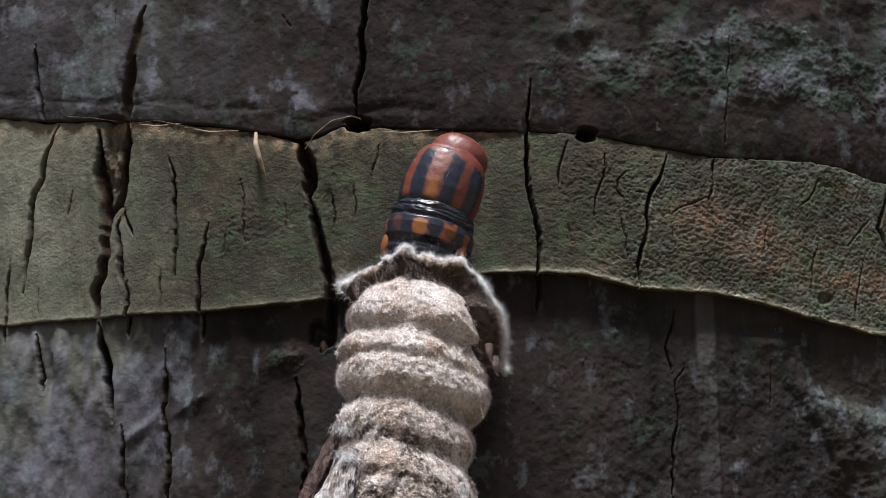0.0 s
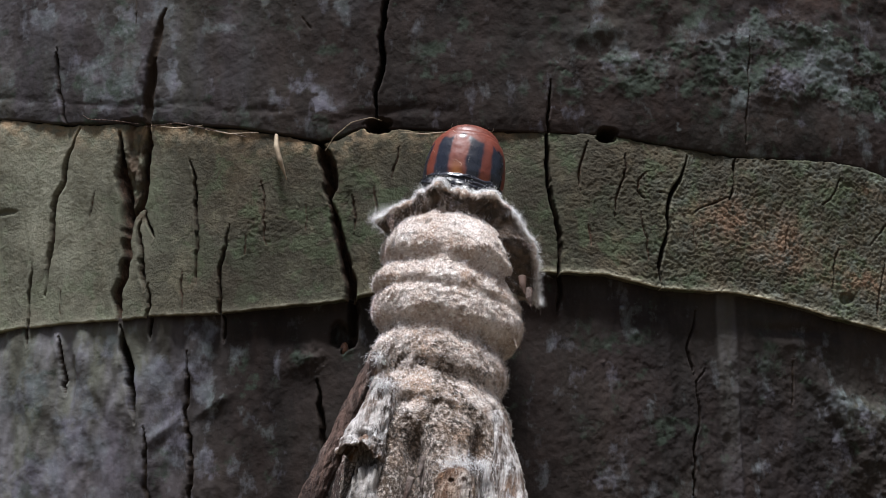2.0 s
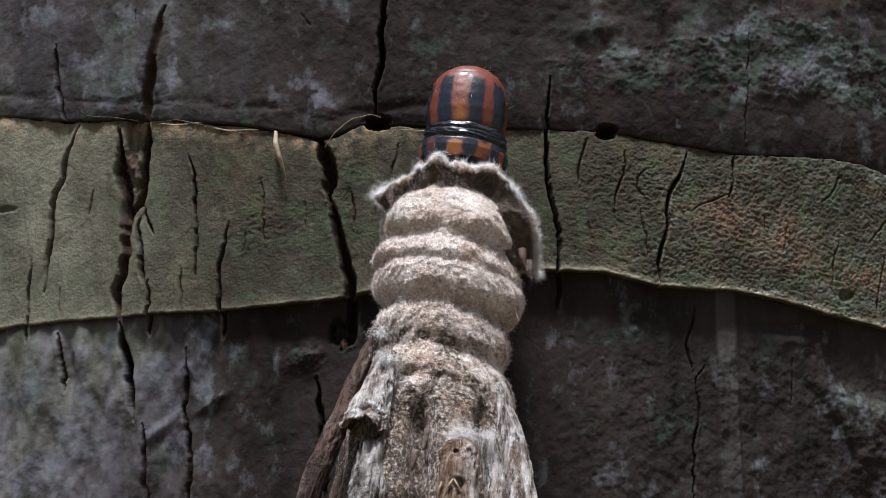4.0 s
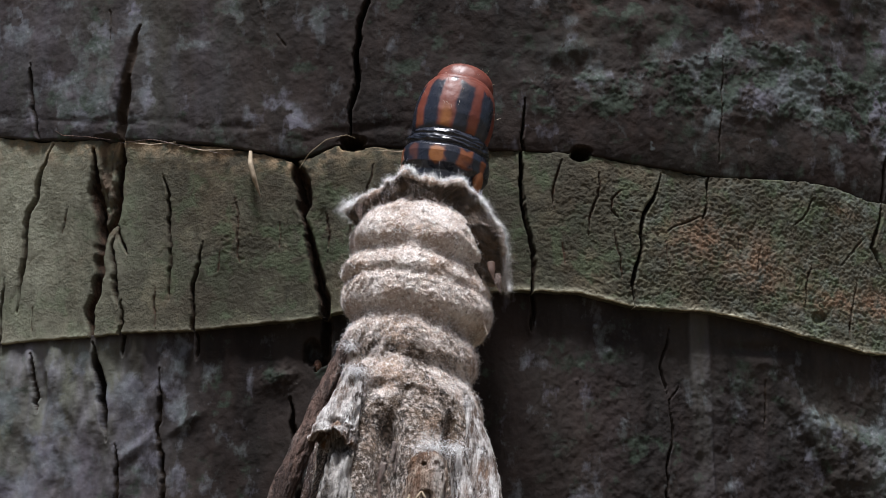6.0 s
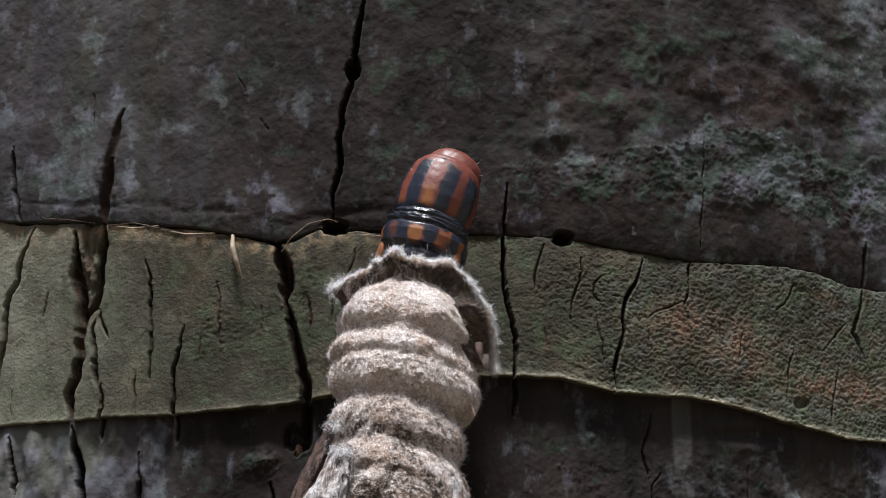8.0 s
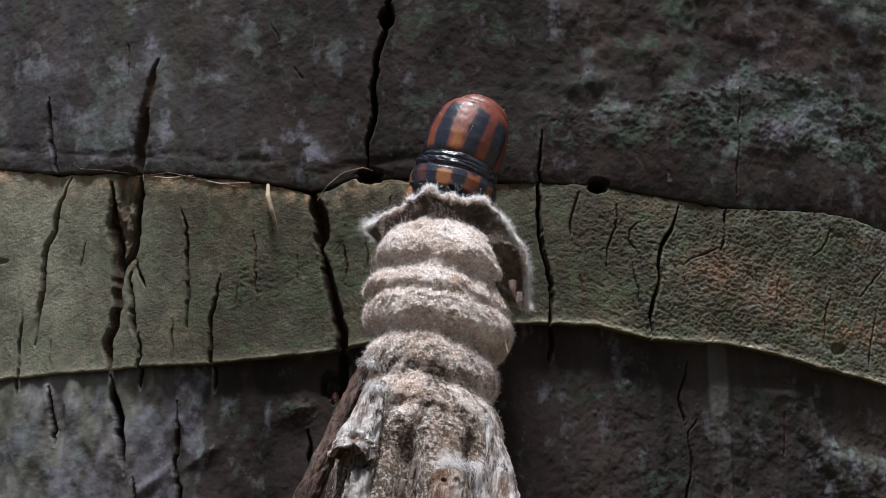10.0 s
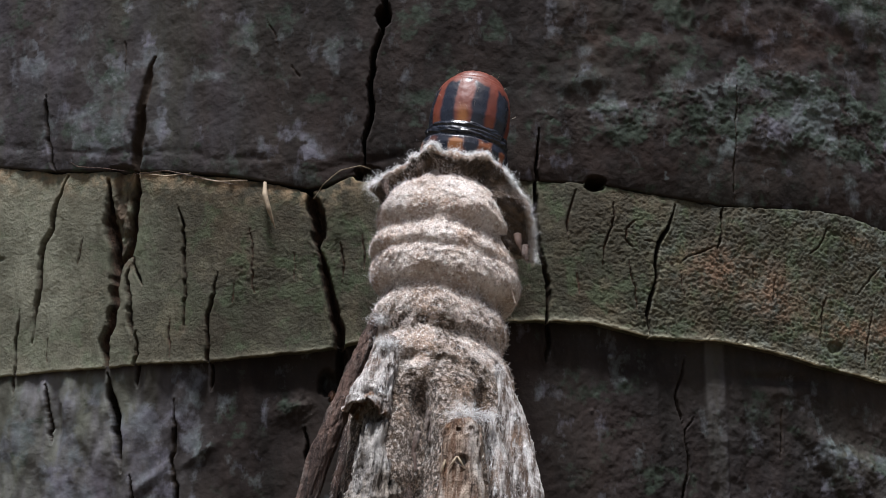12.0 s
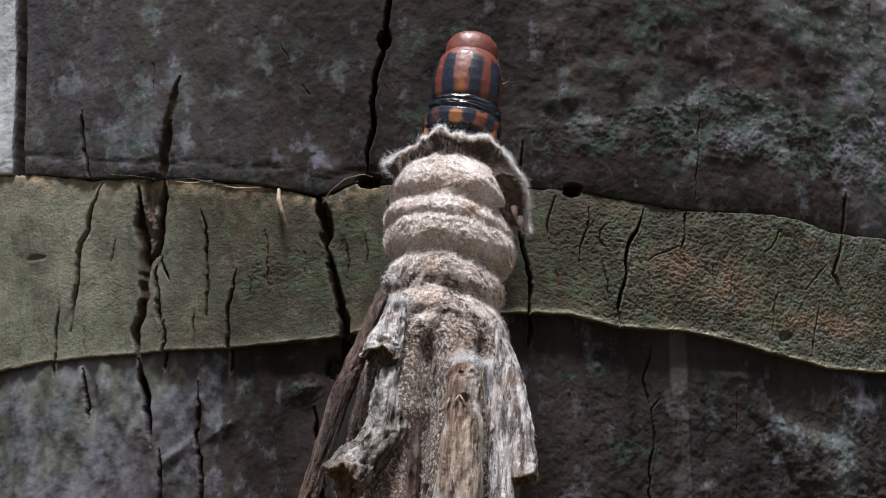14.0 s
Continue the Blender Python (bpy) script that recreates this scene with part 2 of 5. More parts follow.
# ---- number work ----
def vnoise(x, y, seed):
    """Smooth value noise, 0 to 1, on arrays."""
    tab = np.random.RandomState(seed).rand(256, 256)
    xi, yi = np.floor(x).astype(int), np.floor(y).astype(int)
    fx, fy = x - xi, y - yi
    fx, fy = fx * fx * (3 - 2 * fx), fy * fy * (3 - 2 * fy)
    a, b = tab[xi % 256, yi % 256], tab[(xi + 1) % 256, yi % 256]
    c, d = tab[xi % 256, (yi + 1) % 256], tab[(xi + 1) % 256, (yi + 1) % 256]
    return (a * (1 - fx) + b * fx) * (1 - fy) + (c * (1 - fx) + d * fx) * fy


def fbm(x, y, seed, octaves=4, gain=0.5):
    """Layered noise about 0, roughly -0.5 to 0.5."""
    out, amp, total = 0.0, 1.0, 0.0
    for k in range(octaves):
        c, s = math.cos(0.6 + 1.1 * k), math.sin(0.6 + 1.1 * k)
        f = 2 ** k
        out = out + amp * (vnoise((c * x - s * y) * f + 17.3 * k, (s * x + c * y) * f + 9.1 * k, seed + k) - 0.5)
        total += amp
        amp *= gain
    return out / total


def smooth(a, b, x):
    t = np.clip((x - a) / (b - a), 0, 1)
    return t * t * (3 - 2 * t)


def grid_mesh(name, pts, material, around=False, **masks):
    """A mesh from an array of rows x columns x 3 points in mm; around: the last column joins the first."""
    r, c, _ = pts.shape
    idx = np.arange(r * c).reshape(r, c)
    nxt = np.roll(idx, -1, 1) if around else idx[:, 1:]
    cur = idx if around else idx[:, :-1]
    quads = np.stack([cur[:-1], nxt[:-1], nxt[1:], cur[1:]], -1).reshape(-1, 4)
    me = bpy.data.meshes.new(name)
    me.vertices.add(r * c)
    me.vertices.foreach_set("co", (pts.reshape(-1) * MM).astype(np.float32))
    me.loops.add(quads.size)
    me.loops.foreach_set("vertex_index", quads.reshape(-1).astype(np.int32))
    me.polygons.add(len(quads))
    me.polygons.foreach_set("loop_start", np.arange(0, quads.size, 4, dtype=np.int32))
    me.update(calc_edges=True)
    me.polygons.foreach_set("use_smooth", np.ones(len(quads), dtype=bool))
    for k, v in masks.items():
        a = me.attributes.new(k, "FLOAT", "POINT")
        a.data.foreach_set("value", np.broadcast_to(v, (r, c)).reshape(-1).astype(np.float32))
    me.materials.append(material)
    return me


def child(name, me, parent, label=""):
    ob = new(name, me)
    ob.parent = parent
    if label:
        ob["label"] = label
    return ob


# ---- the palm trunk ----
def crack_depth(u, v, h, cracks, seed):
    """Carves V-shaped splits along their lines, with slightly raised lips; gives where brown wood and painted shade
    darken them.
    """
    rng = np.random.RandomState(seed)
    split = np.zeros_like(h)
    for half, deep, *line in cracks:
        line = np.array(line)
        steps = [line[0]]
        for a, b in zip(line[:-1], line[1:]):
            k = max(2, int(np.hypot(*(b - a)) / 0.45))
            for i in range(1, k + 1):
                steps.append(a + (b - a) * i / k)
        steps = np.array(steps)
        steps[:, 0] += (vnoise(np.arange(len(steps)) * 0.27, np.full(len(steps), rng.rand() * 99), seed) - 0.5) * (0.24 + 0.5 * half) + (vnoise(np.arange(len(steps)) * 0.8, np.full(len(steps), rng.rand() * 99), seed + 1) - 0.5) * 0.26
        lo, hi = steps.min(0) - half * 3 - 0.4, steps.max(0) + half * 3 + 0.4
        cols = np.where((u[0] > lo[0]) & (u[0] < hi[0]))[0]
        if len(cols) == 0:
            continue
        c0, c1 = cols[0], cols[-1] + 1
        rows = np.where(((v[:, c0:c1] > lo[1]) & (v[:, c0:c1] < hi[1])).any(1))[0]
        if len(rows) == 0:
            continue
        r0, r1 = rows[0], rows[-1] + 1
        uu, vv = u[r0:r1, c0:c1], v[r0:r1, c0:c1]
        best, along = np.full(uu.shape, 1e9), np.zeros(uu.shape)
        n = len(steps) - 1
        for i in range(n):
            a, d = steps[i], steps[i + 1] - steps[i]
            t = np.clip(((uu - a[0]) * d[0] + (vv - a[1]) * d[1]) / (d @ d + 1e-9), 0, 1)
            dist = np.hypot(uu - a[0] - t * d[0], vv - a[1] - t * d[1])
            near = dist < best
            best[near], along[near] = dist[near], ((i + t) / n)[near]
        wide = half * (0.30 + 0.70 * smooth(0, 0.25, along) * smooth(1.0, 0.75, along))
        best = np.maximum(best + (0.05 + 0.3 * half) * fbm(uu / 0.9, vv / 2.6, seed + 3, 3, 0.6) + (0.06 + 0.16 * half) * fbm(uu / 0.4, vv / 1.7, seed + 4, 4, 0.65), 0)
        cut = np.clip(1.04 - best / wide, 0, 1) ** 0.8
        lip = np.exp(-((best - wide * 1.7) / (wide * 0.8 + 0.1)) ** 2)
        h[r0:r1, c0:c1] += 0.05 * min(1, half * 5) * (1 + 2.5 * fbm(uu / 0.5, vv / 0.8, seed + 5, 3)) * lip * (1 - cut) - deep * cut * np.minimum(1, wide / half + 0.25)
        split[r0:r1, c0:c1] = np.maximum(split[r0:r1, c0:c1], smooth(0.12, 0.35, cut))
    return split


def pit(u, v, h, uc, vc, ru, rv, deep, seed):
    d = np.hypot((u - uc) / ru, (v - vc) / rv) + 0.5 * fbm(u * 1.5, v * 1.5, seed, 4, 0.6)
    inside = 1 - smooth(0.6, 1.1, d)
    h -= deep * inside
    # only deep pits return a mask for the painted dark inside
    return smooth(0.1, 0.5, inside) if deep > 1.5 else 0.0


def blob(u, v, uc, vc, ru, rv, amp):
    return amp * np.exp(-((u - uc) / ru) ** 2 - ((v - vc) / rv) ** 2)


UPPER_EDGE = np.array([(-49.67, 10.78), (-43.61, 10.10), (-37.27, 8.98), (-28.45, 8.44), (-20.11, 7.30), (-14.74, 6.19), (-12.36, 5.41), (-10.80, 5.79), (-8.47, 6.87), (-1.75, 6.56), (8.57, 6.44), (13.80, 6.37), (19.08, 5.57), (26.14, 4.82), (35.32, 5.01), (38.93, 4.83), (43.09, 3.78), (51.20, 3.85)])
OVERHANG_EDGE = np.array([(-49.69, 11.01), (-43.62, 10.27), (-37.28, 9.15), (-29.60, 8.69), (-20.12, 7.52), (-16.34, 6.80), (-12.37, 5.89), (-10.81, 6.17), (-8.48, 7.03), (-7.44, 7.12), (-1.75, 6.67), (8.57, 6.60), (13.80, 6.48), (19.09, 5.73), (26.15, 4.98), (35.33, 5.18), (38.94, 5.00), (43.10, 3.95), (51.22, 4.02)])
LOWER_EDGE = np.array([(-47.58, -10.96), (-41.94, -10.26), (-35.97, -10.10), (-30.27, -10.08), (-27.52, -9.84), (-21.61, -9.92), (-16.91, -9.56), (-12.30, -9.26), (-9.26, -8.80), (-4.22, -7.73), (0.81, -6.93), (8.38, -6.45), (13.49, -6.61), (18.64, -7.75), (25.55, -7.90), (29.91, -8.53), (34.95, -9.63), (41.89, -10.91), (49.71, -10.91)])
BAND_CRACKS = (
    (0.292, 3.0, (-35.91, 8.57), (-37.08, 6.27), (-38.09, 1.66), (-38.46, -1.59), (-38.59, -4.82), (-38.70, -7.33)),
    (0.175, 2.0, (-40.21, -4.17), (-40.35, -7.92), (-40.36, -11.63)),
    (0.555, 2.4, (-31.86, 7.88), (-31.43, 3.33), (-30.84, 0.03), (-30.43, -2.15), (-30.76, -5.32), (-31.09, -8.47), (-30.71, -12.14)),
    (0.555, 2.4, (-28.91, 8.64), (-29.11, 5.90), (-29.37, 3.18), (-29.70, 1.03), (-30.44, -0.97)),
    (0.146, 1.0, (-29.22, 0.46), (-28.52, -1.19), (-27.78, -2.57)),
    (0.263, 3.0, (-29.56, -0.59), (-28.99, -3.83), (-28.52, -7.55)),
    (0.146, 2.0, (-24.73, 5.49), (-24.18, 2.86), (-23.67, -1.46), (-23.65, -5.68), (-23.72, -7.77)),
    (0.175, 2.2, (-20.75, -1.70), (-20.89, -3.70), (-21.24, -5.78), (-20.98, -12.51)),
    (0.175, 2.0, (-28.06, -6.79), (-27.84, -12.26)),
    (0.074, 0.4, (-17.54, 2.53), (-17.29, -0.68), (-17.14, -3.84)),
    (0.701, 2.6, (-12.21, 5.67), (-11.53, 3.39), (-11.26, 0.19)),
    (0.497, 2.6, (-11.38, 0.73), (-10.81, -1.93), (-10.15, -4.03), (-9.34, -7.16), (-9.09, -12.77)),
    (0.099, 0.4, (-9.21, 0.68), (-8.76, -1.44), (-8.94, -3.01)),
    (0.074, 0.3, (-4.94, 5.41), (-5.24, 4.07), (-5.78, 2.21)),
    (0.074, 0.3, (-7.38, 2.23), (-7.09, -0.42), (-7.27, -1.99)),
    (0.21, 3.5, (8.65, 8.17), (8.47, 3.32), (8.58, 0.14), (9.35, -3.00), (9.51, -6.12), (9.44, -9.72)),
    (0.099, 0.5, (12.31, 5.84), (11.43, 3.39), (11.48, 1.00)),
    (0.099, 0.5, (15.66, 5.15), (15.43, 2.45), (14.65, 0.82), (14.39, -1.30)),
    (0.074, 0.4, (17.72, 3.18), (16.80, 2.23), (16.76, 1.16), (17.32, 0.39)),
    (0.074, 0.4, (16.76, -0.69), (17.13, -2.27), (17.51, -3.83), (17.70, -5.91)),
    (0.175, 2.4, (21.59, 4.77), (20.91, 2.68), (19.78, 1.02), (19.42, -1.65), (19.09, -3.77), (18.49, -5.89), (18.63, -7.96)),
    (0.146, 2.0, (26.08, 4.82), (25.85, 2.14), (25.18, 0.76)),
    (0.099, 0.4, (25.30, 0.98), (23.74, 0.31), (22.26, -0.25), (21.69, -0.86)),
    (0.074, 0.4, (19.47, 1.12), (18.40, 1.18)),
    (0.074, 0.4, (36.81, 4.03), (35.68, 1.47), (34.33, 0.54)),
    (0.074, 0.4, (36.16, -2.84), (35.61, -5.03), (35.09, -7.45)),
    (0.099, 0.4, (41.24, -3.54), (40.25, -6.85), (39.60, -9.83)),
    (0.074, 0.4, (42.43, 0.39), (41.09, -0.83), (39.07, -3.17)),
    (0.175, 2.4, (44.56, 4.48), (43.82, 1.06), (42.91, -0.67), (43.94, -2.78)),
    (0.074, 0.3, (-25.00, -5.62), (-24.63, -10.33)),
    (0.074, 0.3, (-37.05, -7.07), (-36.93, -9.72)),
    (0.074, 0.3, (-34.16, 2.44), (-34.75, -0.24)),
    (0.074, 0.2, (-18.96, -2.73), (-19.05, -4.82)),
    (0.074, 0.2, (28.69, -0.11), (28.80, -2.25)),
    (0.074, 0.2, (21.77, -1.55), (22.05, -4.18)),
    (0.074, 0.2, (31.18, -1.03), (30.60, -4.27)),
    (0.074, 0.2, (12.05, -1.90), (12.31, -3.98)),
    (0.074, 0.2, (-13.55, 0.26), (-13.31, -2.91)),
)
UPPER_CRACKS = (
    (0.263, 4.0, (-4.35, 31.51), (-4.85, 26.86), (-5.37, 24.85), (-5.62, 22.57), (-6.21, 18.62), (-6.69, 14.17), (-7.16, 9.77), (-7.38, 6.79)),
    (0.50, 0.55, (-27.75, 19.60), (-28.34, 15.32), (-28.92, 11.98), (-29.09, 7.55)),
    (0.60, 0.6, (-28.08, 14.73), (-28.80, 10.86), (-29.21, 7.83)),
    (0.234, 1.6, (-38.68, 16.94), (-38.27, 12.87), (-37.32, 8.81)),
    (0.13, 1.3, (8.76, 11.73), (8.54, 7.63), (8.56, 5.47)),
    (0.062, 0.3, (28.02, 18.13), (27.63, 11.32), (27.24, 4.56)),
    (0.204, 1.2, (45.03, 8.49), (44.53, 3.36)),
    (0.062, 0.2, (-16.35, 22.41), (-15.37, 20.08), (-14.80, 18.92)),
    (0.062, 0.2, (-14.24, 18.05), (-13.13, 16.59)),
    (0.074, 0.3, (-30.59, 21.83), (-30.46, 18.36)),
)
LOWER_CRACKS = (
    (0.467, 4.0, (-30.97, -10.57), (-30.57, -12.66), (-29.68, -15.78), (-28.92, -19.60)),
    (0.204, 1.2, (-37.05, -11.30), (-36.54, -14.45), (-36.20, -16.79)),
    (0.234, 1.2, (-24.39, -13.16), (-24.19, -16.47), (-24.37, -19.48), (-23.71, -22.48), (-23.32, -27.87)),
    (0.175, 1.0, (-28.09, -19.88), (-27.77, -23.87), (-27.36, -27.81)),
    (0.526, 2.2, (-9.27, -8.19), (-9.30, -12.26), (-10.19, -13.51)),
    (0.263, 1.4, (-12.15, -16.00), (-11.64, -21.21), (-11.30, -28.00)),
    (0.204, 1.1, (-21.10, -9.42), (-20.93, -12.51)),
    (0.204, 1.1, (-27.97, -9.67), (-27.85, -12.00)),
    (0.234, 1.2, (9.51, -6.12), (9.34, -10.23)),
    (0.099, 0.9, (22.16, -9.39), (21.33, -13.01), (21.75, -15.53)),
    (0.099, 0.9, (22.89, -14.74), (21.79, -16.04), (21.97, -18.04), (22.17, -19.54), (21.55, -22.03), (21.26, -27.90)),
    (0.062, 0.3, (31.31, -13.40), (31.13, -18.27)),
    (0.149, 0.5, (-40.43, -10.04), (-40.44, -12.15)),
)


def edge_line(pts, u, seed, rough):
    """A ring's edge: through its bends near the view, level round the back."""
    far = pts[:, 1].mean()
    x = np.concatenate([[-377, -90], pts[:, 0], [90, 377]])
    y = np.concatenate([[far, far], pts[:, 1], [far, far]])
    line = np.interp(u, x, y)
    k = np.hanning(13)
    fine = np.abs(u) < 46
    soft = np.convolve(np.pad(line, 6, mode="edge"), k / k.sum(), "valid")
    line = np.where(fine, soft, line)
    return line + rough * fbm(u * 1.1, u * 0 + seed, seed, 5, 0.7)


def columns():
    return np.concatenate([np.linspace(-377, -54, 90), np.arange(-53.9, 53.95, 0.1), np.linspace(54, 377, 90)])


def ring_piece(name, lo, hi, rows, relief, material, trunk, label, lip_lo, lip_hi):
    """One ring of the trunk: a sheet between two edge lines whose rims roll over inwards."""
    u1 = columns()
    t = np.asarray(rows)[:, None]
    v = lo[None] + t * (hi - lo)[None]
    u = np.broadcast_to(u1[None], v.shape).copy()
    h, masks = relief(u, v, v - lo[None], hi[None] - v)
    def rim(vv, hh, sign, deep):
        vs, hs = [], []
        for k, (dv, dh) in enumerate(((0.05, 0.05), (0.09, 0.16), (0.10, 0.35), (0.05, 0.8), (0.0, 1.6), (0.0, deep))):
            vs.append(vv + sign * dv)
            hs.append(hh - dh)
        return np.array(vs), np.array(hs)
    v_lo, h_lo = rim(v[0], h[0], -1, lip_lo)
    v_hi, h_hi = rim(v[-1], h[-1], 1, lip_hi)
    v = np.concatenate([v_lo[::-1], v, v_hi])
    h = np.concatenate([h_lo[::-1], h, h_hi])
    pad = lambda m: np.concatenate([np.repeat(m[:1], 6, 0), m, np.repeat(m[-1:], 6, 0)])
    masks = {k: pad(np.broadcast_to(m, u.shape)) for k, m in masks.items()}
    if "crest" in masks:
        masks["crest"][:5] = 0
    th = u1[None] / RAD
    rr = RAD + h
    pts = np.stack([rr * np.sin(th), RAD - rr * np.cos(th), v], -1)
    return child(name, grid_mesh(name, pts, material, False, **masks), trunk, label)


def band_relief(u, v, up, down):
    h = 0.55 * fbm(u / 9, v / 9, 11, 3) + 0.16 * np.exp(-up / 0.7) - 0.2 * np.exp(-down / 1.3)
    left = smooth(-2, -30, u)
    coarse = smooth(2, 25, u)
    h = h + (0.14 + 0.55 * left) * fbm(u / 1.7, v / 7, 12, 4)
    wr = np.abs(fbm(u / 0.62, v / 0.36, 13, 3, 0.6))
    h = h + (0.05 + 0.36 * coarse * (0.6 + 1.2 * fbm(u / 5, v / 4, 18, 2))) * (0.2 - wr) + (0.06 + 0.24 * coarse) * (0.2 - np.abs(fbm(u / 0.36, v / 0.36, 14, 2, 0.65)))
    h = h + blob(u, v, -17.66, -2.25, 5, 3, 0.30) * (0.2 - np.abs(fbm(u / 0.9, v / 0.45, 19, 3, 0.6))) + blob(u, v, -9.42, 1.21, 3, 5, 0.25) * fbm(u / 0.8, v / 0.8, 20, 3)
    tear = smooth(-31.48, -30.91, u + 0.5 * fbm(u, v / 1.5, 25, 3)) * smooth(-28.57, -29.14, u + 0.5 * fbm(u, v / 1.5, 26, 3)) * smooth(-2.45, 0.77, v + 0.6 * fbm(u, v, 27, 3))
    h = h - tear * (0.75 + 1.3 * fbm(u / 0.9, v / 1.6, 28, 4, 0.6))
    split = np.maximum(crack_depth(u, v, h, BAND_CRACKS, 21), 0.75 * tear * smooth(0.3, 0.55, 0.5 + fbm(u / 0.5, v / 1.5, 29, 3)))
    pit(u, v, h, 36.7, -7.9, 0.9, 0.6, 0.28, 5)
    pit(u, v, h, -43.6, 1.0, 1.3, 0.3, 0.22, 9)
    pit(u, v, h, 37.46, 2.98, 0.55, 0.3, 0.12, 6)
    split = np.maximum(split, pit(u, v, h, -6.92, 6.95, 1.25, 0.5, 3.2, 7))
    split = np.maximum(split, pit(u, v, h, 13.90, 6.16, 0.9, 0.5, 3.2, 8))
    n = fbm(u / 3, v / 3, 31, 4)
    lichen = np.clip(smooth(-18, -42, u) * (0.75 + 1.3 * n) + blob(u, v, -38.32, 6.67, 9, 5, 0.3), 0, 1)
    rust = np.clip((blob(u, v, 25.6, -1.0, 4.0, 1.8, 1.0) + blob(u, v, 32.3, -4.6, 4.5, 1.6, 0.7) + blob(u, v, 37.6, -6.3, 3.2, 1.2, 1.1) + blob(u, v, 44.2, -6.4, 3.4, 1.5, 1.1) + blob(u, v, 39.9, 2.4, 1.5, 0.9, 0.7) + blob(u, v, 29.9, -2.6, 6, 2, 0.5)) * (0.8 + 1.4 * n), 0, 1)
    fibre = np.clip(np.exp(-down / 1.1) * (0.9 + 1.6 * fbm(u / 2, v / 1.2, 33, 3)) * smooth(12, 0, u), 0, 1)
    crest = np.clip(np.exp(-up / 0.16) * (0.60 + 2.0 * fbm(u / 1.3, v, 34, 4, 0.65)) * (0.35 + 0.65 * smooth(-14, 6, u)), 0, 1)
    uw, vw = u + 2.0 * fbm(u / 1.6, v / 1.6, 36, 4, 0.6), v + 2.0 * fbm(u / 1.6, v / 1.6, 37, 4, 0.6)
    # random stains, plus patches near the case that paint its shade
    stain_shade = np.clip(smooth(0.46, 0.70, 0.5 + 1.8 * fbm(uw / 3.0, vw / 3.6, 38, 4, 0.6)) * (0.45 + 0.55 * smooth(-40, -20, u))
                    + (blob(u, v, 5.92, 0.62, 5, 9, 0.7) + blob(u, v, -6.35, 1.0, 6, 8, 0.85) + blob(u, v, -18.5, 1.0, 6, 6, 0.55)) * smooth(0.3, 0.6, 0.5 + 1.5 * fbm(uw / 1.5, vw / 2, 39, 4)), 0, 0.85)
    moss = smooth(0.5, 0.72, 0.5 + 1.8 * fbm(uw / 2.2, vw / 2.2, 40, 4, 0.6))
    return h, {"lichen": lichen, "rust": rust, "fibre": fibre, "crest": crest, "split": split, "stain_shade": stain_shade, "moss": moss, "bloom": np.clip(0.6 * smooth(8, 30, u) * (0.7 + 1.6 * fbm(uw / 4, vw / 3, 43, 4)), 0, 0.8)}


